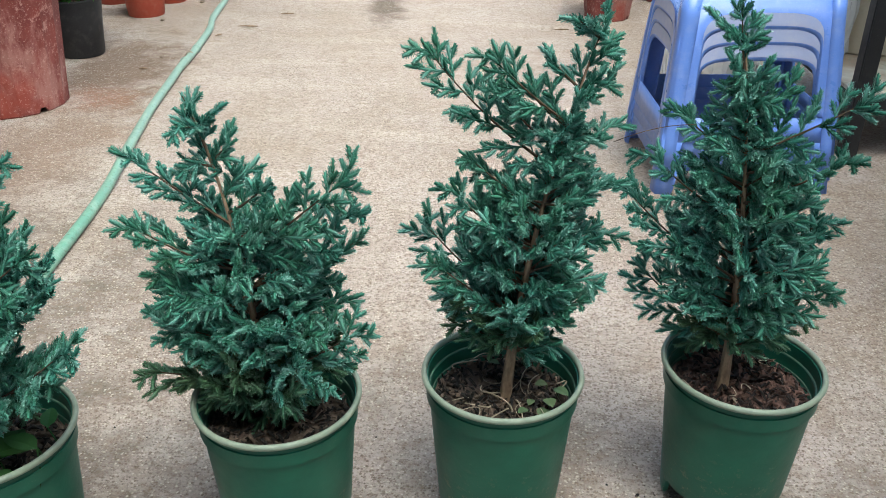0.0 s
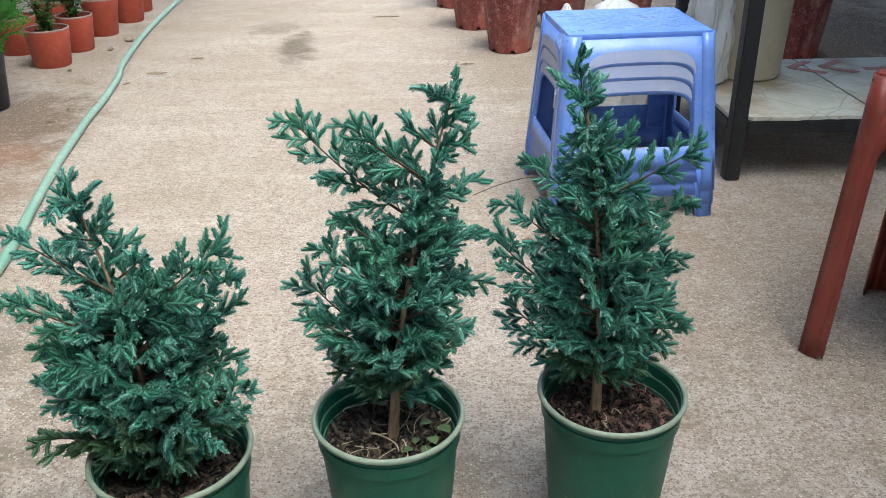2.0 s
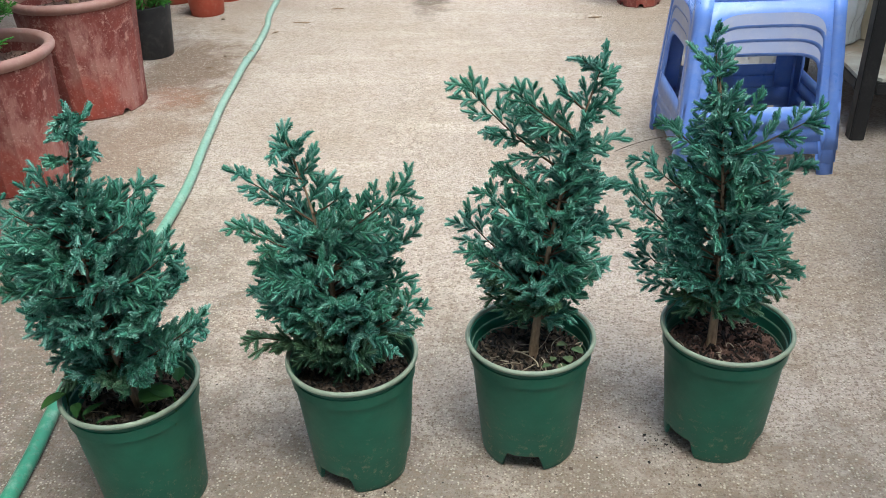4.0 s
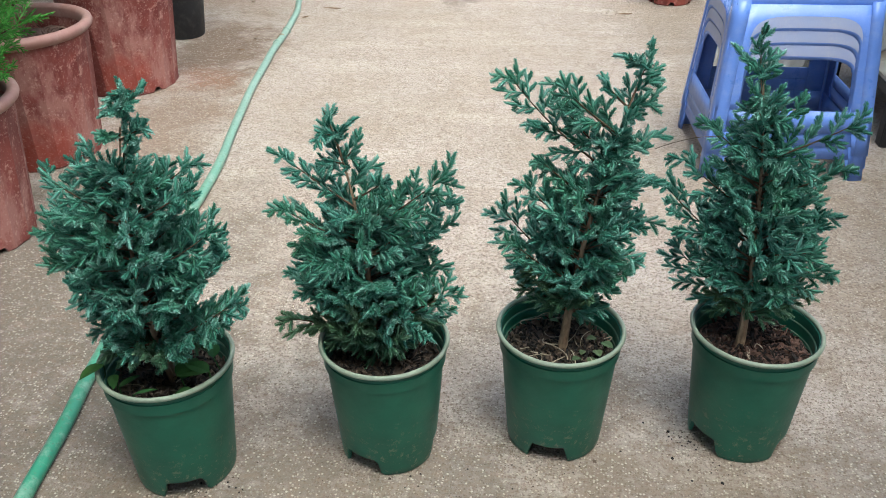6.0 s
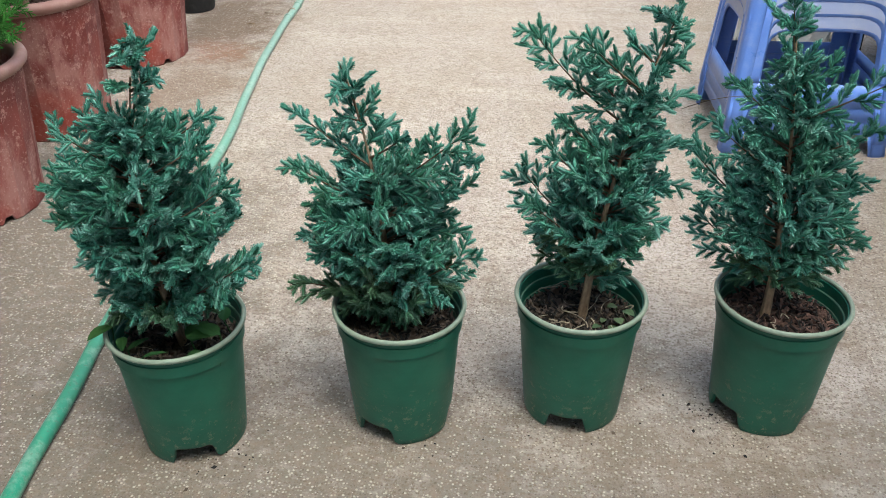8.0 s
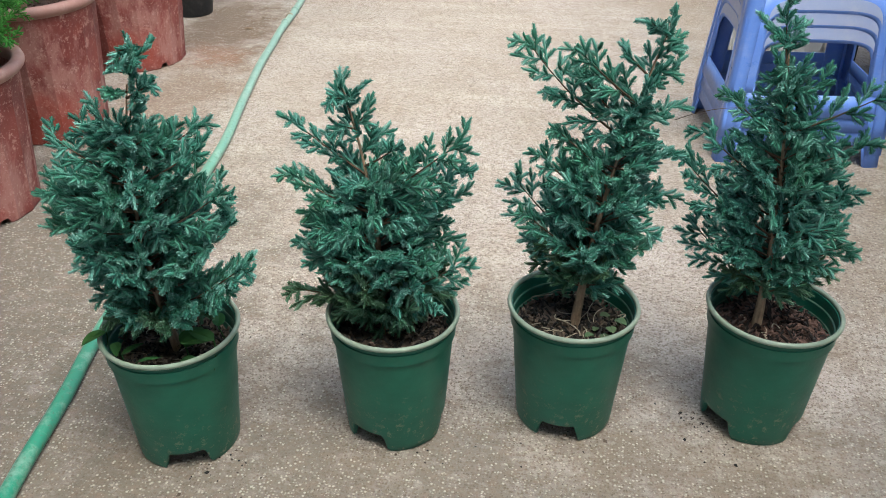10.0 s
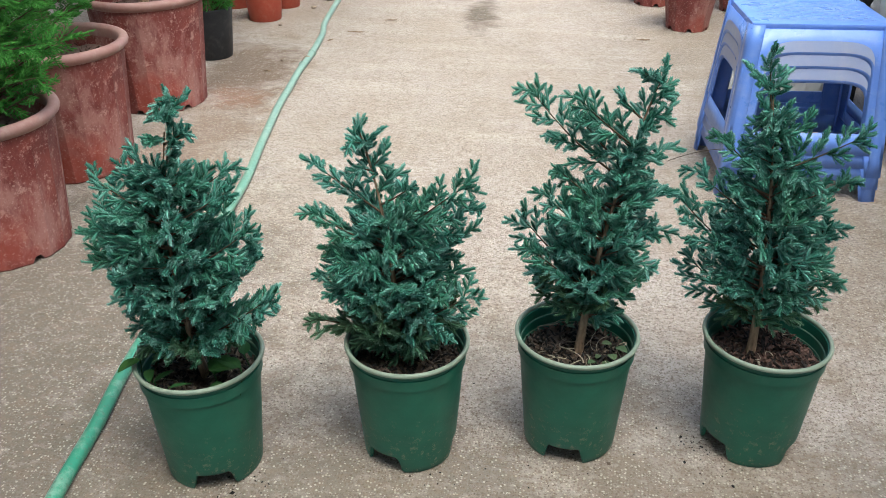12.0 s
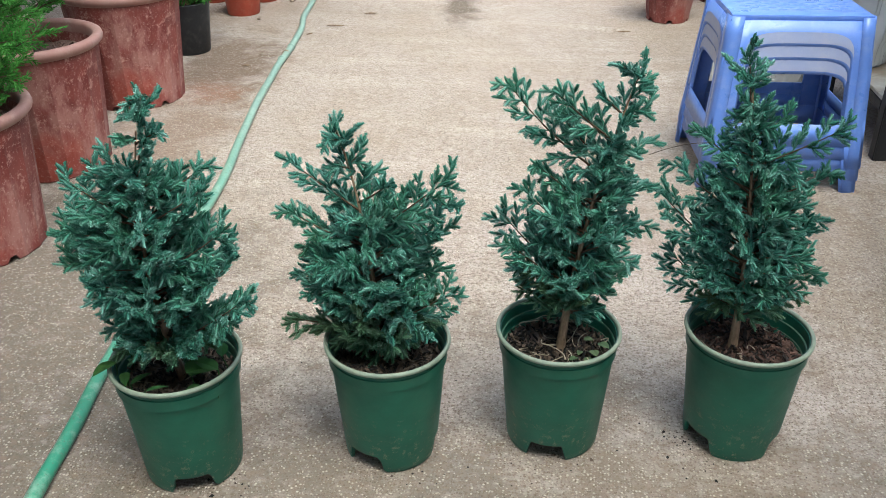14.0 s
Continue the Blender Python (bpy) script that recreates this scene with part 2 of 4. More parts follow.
M_MAROON = plastic("red_brown_plastic", (0.20, 0.034, 0.024), (0.155, 0.026, 0.018), (0.34, 0.14, 0.10), 0.36, 0.25)
M_HOSE = hose_material()
M_STEEL = plastic("black_painted_steel", (0.010, 0.010, 0.011), (0.015, 0.015, 0.015), (0.10, 0.09, 0.08), 0.55, 0.25)
M_CREAM = plastic("cream_plastic", (0.47, 0.42, 0.31), (0.41, 0.35, 0.25), (0.33, 0.25, 0.16), 0.42, 0.45, 6)
M_SLAB = slab_material()
M_RUST = plastic("pink_paint", (0.46, 0.24, 0.20), (0.42, 0.18, 0.15), (0.55, 0.45, 0.40), 0.7, 0.8)
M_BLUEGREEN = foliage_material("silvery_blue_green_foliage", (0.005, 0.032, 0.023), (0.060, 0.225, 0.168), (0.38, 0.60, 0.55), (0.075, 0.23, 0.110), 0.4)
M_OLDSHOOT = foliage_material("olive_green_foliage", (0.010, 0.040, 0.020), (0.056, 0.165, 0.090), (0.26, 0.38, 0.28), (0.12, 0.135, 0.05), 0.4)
M_OLDLEAF = foliage_material("bright_green_foliage", (0.02, 0.085, 0.014), (0.055, 0.22, 0.035), (0.16, 0.42, 0.09), (0.09, 0.25, 0.03), 0.5)
M_LEAF = foliage_material("leaf_green", (0.014, 0.055, 0.014), (0.03, 0.10, 0.028), (0.06, 0.15, 0.045), (0.06, 0.12, 0.02), 0.2)
M_ROSELEAF = foliage_material("rose_leaf", (0.05, 0.13, 0.03), (0.09, 0.20, 0.055), (0.16, 0.30, 0.10), (0.16, 0.24, 0.05), 0.3)
M_DULLLEAF = foliage_material("dull_leaf", (0.05, 0.085, 0.04), (0.085, 0.14, 0.065), (0.18, 0.23, 0.12), (0.16, 0.17, 0.08), 0.2)
M_BARK = bark_material("bark", (0.12, 0.078, 0.048), (0.34, 0.235, 0.15))
M_TWIG = bark_material("red_brown_twig", (0.04, 0.027, 0.014), (0.10, 0.062, 0.034))
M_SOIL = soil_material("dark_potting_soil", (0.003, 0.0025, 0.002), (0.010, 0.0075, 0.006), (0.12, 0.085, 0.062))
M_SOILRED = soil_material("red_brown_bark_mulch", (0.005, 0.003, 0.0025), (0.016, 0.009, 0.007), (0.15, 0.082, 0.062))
M_DRYSOIL = soil_material("dry_soil", (0.04, 0.022, 0.016), (0.11, 0.062, 0.046), (0.15, 0.09, 0.07))
M_STRAW = bark_material("dry_root", (0.20, 0.16, 0.11), (0.42, 0.36, 0.27))
M_STONE = soil_material("grit", (0.24, 0.2, 0.16), (0.42, 0.36, 0.29), (0.50, 0.45, 0.39))
M_CLOD = soil_material("clod", (0.10, 0.075, 0.055), (0.22, 0.17, 0.13), (0.26, 0.2, 0.15))
M_PETAL = Nodes("pale_petal", 0.7).color((0.75, 0.6, 0.55)).m
M_PINK = Nodes("pink_petal", 0.7).color((0.6, 0.16, 0.15)).m


def bag_material():
    n = Nodes("clear_plastic_film", 0.25)
    n.color(n.mix(n.noise(18, 4), (0.80, 0.80, 0.78), (0.68, 0.69, 0.68)))
    n.put("Transmission Weight", 0.25)
    n.bump(n.noise(30, 5), 0.008, 0.6)
    return n.m


M_BAG = bag_material()


# ---- building helpers ----
def part(name, bm, material, parent=None, label="", smooth=False):
    """Links a bmesh as one mesh object, under a thing or a part."""
    me = bpy.data.meshes.new(name)
    bmesh.ops.recalc_face_normals(bm, faces=bm.faces)
    if smooth:
        for f in bm.faces:
            f.smooth = True
    bm.to_mesh(me)
    bm.free()
    if smooth:
        me.set_sharp_from_angle(angle=radians(40))
    me.materials.append(material)
    ob = new(name, me)
    if parent is not None:
        ob.parent = parent
    if label:
        tagged(ob, label)
    return ob


def thing(name, m, label, category, group="", kind=""):
    ob = new(name)
    ob.empty_display_size = 0.05
    ob.matrix_world = m
    return tagged(ob, label, category, group, kind)


def lathe(bm, profile, seg=64, close=False, wave=None):
    """Turns (radius, z) pairs round the z axis; wave(angle, r, z) may shift a point's radius and height."""
    rings = []
    for r, z in profile:
        ring = []
        for k in range(seg):
            a = 2 * math.pi * k / seg
            rr, zz = wave(a, r, z) if wave else (r, z)
            ring.append(bm.verts.new((rr * math.cos(a), rr * math.sin(a), zz)))
        rings.append(ring)
    pairs = list(zip(rings, rings[1:])) + ([(rings[-1], rings[0])] if close else [])
    for a, b in pairs:
        for k in range(seg):
            bm.faces.new((a[k], a[(k + 1) % seg], b[(k + 1) % seg], b[k]))
    return rings


def tube(bm, pts, radii, sides=6, caps=True):
    pts = [Vector(p) for p in pts]
    side = None
    rings = []
    for i, p in enumerate(pts):
        d = (pts[min(i + 1, len(pts) - 1)] - pts[max(i - 1, 0)]).normalized()
        if side is None:
            side = d.orthogonal().normalized()
        side = (side - d * side.dot(d)).normalized()
        up = d.cross(side)
        r = radii[i] if isinstance(radii, (list, tuple)) else radii
        rings.append([bm.verts.new(p + r * (side * math.cos(2 * math.pi * k / sides) + up * math.sin(2 * math.pi * k / sides))) for k in range(sides)])
    for a, b in zip(rings, rings[1:]):
        for k in range(sides):
            bm.faces.new((a[k], a[(k + 1) % sides], b[(k + 1) % sides], b[k]))
    if caps:
        bm.faces.new(rings[0][::-1])
        bm.faces.new(rings[-1])


def box(bm, lo, hi, bevel=0.0, m=None):
    ret = bmesh.ops.create_cube(bm, size=1)
    s = Vector(hi) - Vector(lo)
    mat = Matrix.Translation((Vector(lo) + Vector(hi)) / 2) @ Matrix.Diagonal((*s, 1))
    bmesh.ops.transform(bm, matrix=(m or Matrix()) @ mat, verts=ret["verts"])
    if bevel:
        edges = list({e for v in ret["verts"] for e in v.link_edges})
        bmesh.ops.bevel(bm, geom=edges, offset=bevel, segments=2, affect="EDGES")


def bezier(p0, c, p1, n):
    return [p0 * (1 - t) ** 2 + c * 2 * t * (1 - t) + p1 * t * t for t in (k / n for k in range(n + 1))]


# ---- conifer foliage: plumes of short awl-shaped needles along twigs ----
def plume_shape(rng, needles, spread, width, reach, bend=0.0):
    """A finger-like plume along +z, 1 long, with a blunt tip: vertices, quads, and each vertex's nearness to a needle's
    tip, low in the shaded inside.
    """
    v, f, tip = [], [], []
    # low tone at core and needle bases paints the plume's inner shade
    core = spread * 0.55
    for k in range(4):
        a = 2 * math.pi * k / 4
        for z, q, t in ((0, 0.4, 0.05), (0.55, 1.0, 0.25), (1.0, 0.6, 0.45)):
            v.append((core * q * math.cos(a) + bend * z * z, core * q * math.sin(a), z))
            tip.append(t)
    for k in range(4):
        i, j = 3 * k, 3 * ((k + 1) % 4)
        f += [(i, j, j + 1, i + 1), (i + 1, j + 1, j + 2, i + 2)]
    for i in range(needles):
        s = (i + 0.3) / needles
        a = i * 2.39996 + rng.uniform(-0.35, 0.35)
        r = spread * (0.62 + 0.5 * math.sin(math.pi * min(1.0, s * 0.9 + 0.12))) * rng.uniform(0.8, 1.15)
        out = Vector((math.cos(a), math.sin(a) * 0.8, 0))
        tan = Vector((-math.sin(a), math.cos(a), 0))
        base = Vector((bend * s * s, 0, s * 0.92)) + out * 0.02
        zz = s * 0.92 + reach * rng.uniform(0.75, 1.1) * (1.0 - 0.25 * s)
        end = Vector((bend * zz * zz, 0, zz)) + out * r
        mid = base.lerp(end, 0.68) + out * r * 0.16
        b = len(v)
        v += [tuple(base), tuple(mid + tan * width), tuple(end), tuple(mid - tan * width)]
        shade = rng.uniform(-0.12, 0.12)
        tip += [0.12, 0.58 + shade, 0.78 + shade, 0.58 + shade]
        f.append((b, b + 1, b + 2, b + 3))
    return np.array(v), np.array(f), np.array(tip)


_r = random.Random(5)
PLUMES = [plume_shape(_r, 36, 0.205, 0.034, 0.29, b) for b in (-0.16, -0.08, 0.0, 0.08, 0.16, 0.22)]
FINE = [plume_shape(_r, 9, 0.15, 0.045, 0.34) for _ in range(3)]


def plume_mesh(name, spots, shapes, material, parent, label=""):
    """Joins plumes at (place, direction, length, girth) into one mesh."""
    vs, fs, ts, n = [], [], [], 0
    rng = random.Random(len(spots) * 7 + 1)
    for p, d, length, girth in spots:
        v, f, tip = shapes[rng.randrange(len(shapes))]
        d = d.normalized()
        q = d.to_track_quat("Z", "Y").to_matrix() @ Matrix.Rotation(rng.uniform(0, 6.28), 3, "Z")
        m = np.array(q)
        w = (v * np.array((girth, girth, length))) @ m.T + np.array(p)
        vs.append(w)
        fs.append(f + n)
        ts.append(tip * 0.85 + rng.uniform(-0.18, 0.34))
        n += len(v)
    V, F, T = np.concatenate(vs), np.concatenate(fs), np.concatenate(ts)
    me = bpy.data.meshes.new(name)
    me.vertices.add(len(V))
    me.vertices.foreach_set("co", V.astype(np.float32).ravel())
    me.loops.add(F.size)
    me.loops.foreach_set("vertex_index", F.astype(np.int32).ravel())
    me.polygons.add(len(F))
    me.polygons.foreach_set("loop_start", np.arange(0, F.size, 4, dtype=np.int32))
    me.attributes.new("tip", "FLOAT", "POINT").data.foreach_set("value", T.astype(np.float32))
    me.update(calc_edges=True)
    me.validate()
    me.materials.append(material)
    ob = new(name, me)
    ob.parent = parent
    if label:
        tagged(ob, label)
    return ob


def limb(rng, p0, p1, rise, parent, material, shapes, bare=0.25, step=0.0105, twig=0.42, size=0.022, thick=0.0017, flat=0.35, wood=None, lobe=0.0056, plump=1.2):
    """A branch from p0 to its tip p1, with side twigs and plumes: a wood mesh, with the foliage under it."""
    p1 = p1 + (p0 - p1).normalized() * min(0.018, 0.3 * (p1 - p0).length)
    L = (p1 - p0).length
    c = p0.lerp(p1, 0.5) + Vector((rng.uniform(-0.08, 0.08) * L, rng.uniform(-0.08, 0.08) * L, rise * L))
    n = max(6, int(L / 0.012))
    pts = bezier(p0, c, p1, n)
    bm = bmesh.new()
    tube(bm, pts, [max(thick * (1 - 0.75 * k / n), 0.0006) for k in range(n + 1)], 5)
    spots = []
    face = Vector((rng.uniform(-0.5, 0.5), rng.uniform(-1.0, 0.1), 0.8)).normalized()   # the way the flat spray faces
    s, side = bare, 1
    while s < 0.97:
        i = min(int(s * n), n - 1)
        p = pts[i].lerp(pts[i + 1], s * n - i)
        d = (pts[i + 1] - pts[i]).normalized()
        lat = d.cross(face)
        if lat.length < 0.3:
            lat = d.cross(Vector((1, 0, 0.3)))
        lat = (Matrix.Rotation(rng.uniform(-flat, flat), 3, d) @ lat).normalized()
        tl = min(max((0.25 + 0.9 * (1 - s)) * L * twig, 0.013), 0.050) * rng.uniform(0.75, 1.2)
        td = (d * 0.72 + lat * side * 0.72 + Vector((0, 0, rng.uniform(-0.18, 0.28)))).normalized()
        bend = d * 0.35
        nor = (d.cross(lat) + Vector((rng.uniform(-0.4, 0.4), rng.uniform(-0.4, 0.4), rng.uniform(-0.4, 0.4)))).normalized()
        q = p + td * tl + bend * tl * 0.4
        m = p + td * tl * 0.55
        spots.append((p, q - p, (q - p).length, size * 0.8))
        u, k2 = 0.14, 1
        while u < 0.96:
            pp = p * (1 - u) ** 2 + m * 2 * u * (1 - u) + q * u * u
            dd = ((m - p) * (1 - u) + (q - m) * u).normalized()
            l2 = dd.cross(nor).normalized()
            e = (dd * 0.82 + l2 * k2 * 0.58 + nor * rng.uniform(-0.22, 0.22)).normalized()
            ln = size * rng.uniform(0.75, 1.15) * (1.1 - 0.35 * u)
            spots.append((pp, e, ln, size * rng.uniform(0.95, 1.2) * plump))
            u += lobe / tl
            k2 = -k2
        ln = size * rng.uniform(0.9, 1.1)
        spots.append((q - td * 0.3 * ln, (q - p).normalized(), ln, size))
        side = -side
        s += step / L * rng.uniform(0.8, 1.25)
    d = (pts[-1] - pts[-3]).normalized()
    spots.append((p1 - d * size, d, size * 1.15, size))
    for k in range(5):
        e = (d + Vector((rng.uniform(-0.8, 0.8), rng.uniform(-0.6, 0.6), rng.uniform(-0.6, 0.6)))).normalized()
        spots.append((p1 - d * size * rng.uniform(0.6, 2.0), e, size * 0.85, size * 1.05))
    ob = part("branch", bm, wood or M_TWIG, parent)
    plume_mesh("foliage", spots, shapes, material, ob)
    return len(spots)


# ---- ground ----
def graded(lo, hi, fine, far):
    a = list(np.arange(lo, hi + fine / 2, fine))
    return [-far, -far / 3, -far / 10, lo - 2] + a + [hi + 2, far / 10, far / 3, far]


def ground():
    bm = bmesh.new()
    xs, ys = graded(-1.8, 1.9, 0.025, 90), graded(-0.4, 4.6, 0.025, 90)
    rows = []
    for y in ys:
        row = []
        for x in xs:
            near = max(0.0, min(1.0, (6 - abs(x) - abs(y - 2)) / 2))
            z = 0.0022 * noise.noise((x * 2.1, y * 2.1, 1)) + 0.0016 * noise.noise((x * 11, y * 11, 5))
            row.append(bm.verts.new((x, y, z * near)))
        rows.append(row)
    for a, b in zip(rows, rows[1:]):
        for k in range(len(xs) - 1):
            bm.faces.new((a[k], a[k + 1], b[k + 1], b[k]))
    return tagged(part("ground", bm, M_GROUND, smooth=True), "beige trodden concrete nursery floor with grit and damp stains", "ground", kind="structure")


ground()


# ---- unseen sheets and panels added to block light, open above the aisle ----
M_BLOCKER = plastic("grey_light_blocker", (0.32, 0.32, 0.31), (0.26, 0.26, 0.25), (0.38, 0.36, 0.33), 0.8, 0.4, 3)
for nm, lo, hi in (("ceiling_west", (-7, -5, 2.4), (-0.66, 12, 2.44)), ("ceiling_east", (1.35, -5, 2.4), (7, 12, 2.44)), ("ceiling_south", (-0.66, -5, 2.4), (1.35, -0.62, 2.44))):
    bm = bmesh.new()
    box(bm, lo, hi)
    tagged(part(nm, bm, M_BLOCKER), "added unseen grey sheet overhead that shades the plant rows", "ceiling", kind="structure")
# upright panels added out of view to darken both sides
for nm, lo, hi in (("wall_east", (3.0, -5, 0), (3.1, 4.9, 2.4)), ("wall_north", (1.55, 4.9, 0), (3.1, 5.0, 2.4)), ("wall_west", (-3.3, -5, 0), (-3.2, 6, 2.4))):
    bm = bmesh.new()
    box(bm, lo, hi)
    tagged(part(nm, bm, M_BLOCKER), "added unseen grey panel that blocks light beyond the plant rows", "wall", kind="structure")


# ---- green nursery pots with conifers ----
POT_H, POT_R, POT_FOOT = 0.195, 0.0865, 0.067


def pot_radius(z):
    """The body's outer radius: a taper, with a wider collar under the rim."""
    return POT_FOOT + (0.0798 - POT_FOOT) * z / 0.162 if z <= 0.162 else 0.0826 + (z - 0.162) * 0.05


def green_pot(parent, notch):
    seg = 96

    def foot(a, r, z):
        if z > 0.030:
            return r, z
        d = abs((math.degrees(a) - notch + 60) % 120 - 60)
        lift = 0.029 * max(0.0, min(1.0, (26.0 - d) / 6.0))
        return (r, max(z, lift))

    low = 0.977   # all heights of the moulding, against its nominal 0.195
    bm = bmesh.new()
    prof = [(POT_FOOT - 0.002, 0.0), (POT_FOOT, 0.003), (pot_radius(0.014), 0.014), (pot_radius(0.0325), 0.0325), (pot_radius(0.040), 0.040)]
    prof += [(pot_radius(z), z) for z in (0.06, 0.09, 0.12, 0.150, 0.1615)]
    prof += [(pot_radius(0.163), 0.1625), (pot_radius(0.176), 0.1775), (0.0834, 0.1785), (0.0818, 0.179), (0.0818, 0.1815), (0.0838, 0.182), (0.0840, 0.188)]
    inner = [(0.0806, 0.188), (0.0800, 0.173), (0.0780, 0.172), (0.0778, 0.157), (0.0762, 0.155), (POT_FOOT + 0.0015, 0.040), (POT_FOOT - 0.0035, 0.0325), (POT_FOOT - 0.005, 0.0)]
    lathe(bm, [(r, z * low) for r, z in prof + inner], seg, True, foot)
    body = part("pot", bm, M_GREEN, parent, "dark green moulded plastic pot with cut-out feet", True)
    bm = bmesh.new()
    c, t = 0.0850, 0.0030
    lathe(bm, [(c + t * 1.05 * math.cos(a), 0.1905 * low + 0.0036 * math.sin(a)) for a in (2 * math.pi * k / 10 for k in range(10))], seg, True)
    part("rim", bm, M_RIM, body, "pale worn rolled rim", True)
    for c, z in ((0.0794, 0.1728), (0.0772, 0.1566)):
        bm = bmesh.new()
        lathe(bm, [(c + 0.0009 * math.cos(a), z * low + 0.0007 * math.sin(a)) for a in (2 * math.pi * k / 6 for k in range(6))], seg, True)
        part("ridge", bm, M_RIDGE, body, "", True)
    bm = bmesh.new()
    bmesh.ops.create_circle(bm, cap_ends=True, radius=POT_FOOT - 0.003, segments=48, matrix=Matrix.Translation((0, 0, 0.037)))
    part("pot_base", bm, M_GREEN, body)
    return body


def soil(parent, rng, material, r, z, chips, chip=0.006, name="soil"):
    bm = bmesh.new()
    rings = 12
    grid = [[bm.verts.new((0, 0, z + 0.004))]]
    for i in range(1, rings + 1):
        row = []
        for k in range(48):
            a = 2 * math.pi * k / 48
            rr = r * i / rings
            h = 0.006 * noise.noise((rr * math.cos(a) * 60, rr * math.sin(a) * 60, z * 50)) + 0.004 * (1 - i / rings)
            row.append(bm.verts.new((rr * math.cos(a), rr * math.sin(a), z + h)))
        grid.append(row)
    for k in range(48):
        bm.faces.new((grid[0][0], grid[1][k], grid[1][(k + 1) % 48]))
        for i in range(1, rings):
            bm.faces.new((grid[i][k], grid[i + 1][k], grid[i + 1][(k + 1) % 48], grid[i][(k + 1) % 48]))
    bed = part(name, bm, material, parent)
    bm = bmesh.new()
    for _ in range(chips):
        a, rr = rng.uniform(0, 6.28), r * math.sqrt(rng.random()) * 0.95
        s = chip * rng.uniform(0.35, 1.3)
        m = pose(rr * math.cos(a), rr * math.sin(a), z + 0.004 + rng.uniform(0, 0.006), rng.uniform(-65, 65), rng.uniform(-65, 65), rng.uniform(0, 360))
        q = [bm.verts.new(m @ Vector(p)) for p in ((-s, -s * 0.32, 0), (s, -s * 0.22, 0), (s * 0.8, s * 0.3, 0), (-s * 0.9, s * 0.28, 0), (0, 0, s * 0.4))]
        bm.faces.new(q[:4])
        for k in range(4):
            bm.faces.new((q[k], q[(k + 1) % 4], q[4]))
    tagged(part("mulch", bm, material, bed), kind="stuff")
    return bed


def leaf(bm, base, way, length, width, cup=0.2, up=Vector((0, 0, 1))):
    """A pointed oval leaf, folded along its midrib."""
    way = way.normalized()
    lat = way.cross(up).normalized()
    nor = lat.cross(way)
    mid, le, ri = [], [], []
    for k in range(7):
        s = k / 6
        w = width * (math.sin(math.pi * s ** 0.8)) ** 0.8 * 0.5 if 0 < s < 1 else 0.0
        p = base + way * length * s - nor * length * 0.25 * s * s
        mid.append(bm.verts.new(p))
        le.append(bm.verts.new(p + lat * w + nor * w * cup))
        ri.append(bm.verts.new(p - lat * w + nor * w * cup))
    for k in range(6):
        for a in (le, ri):
            try:
                bm.faces.new((mid[k], mid[k + 1], a[k + 1], a[k]))
            except ValueError:
                pass


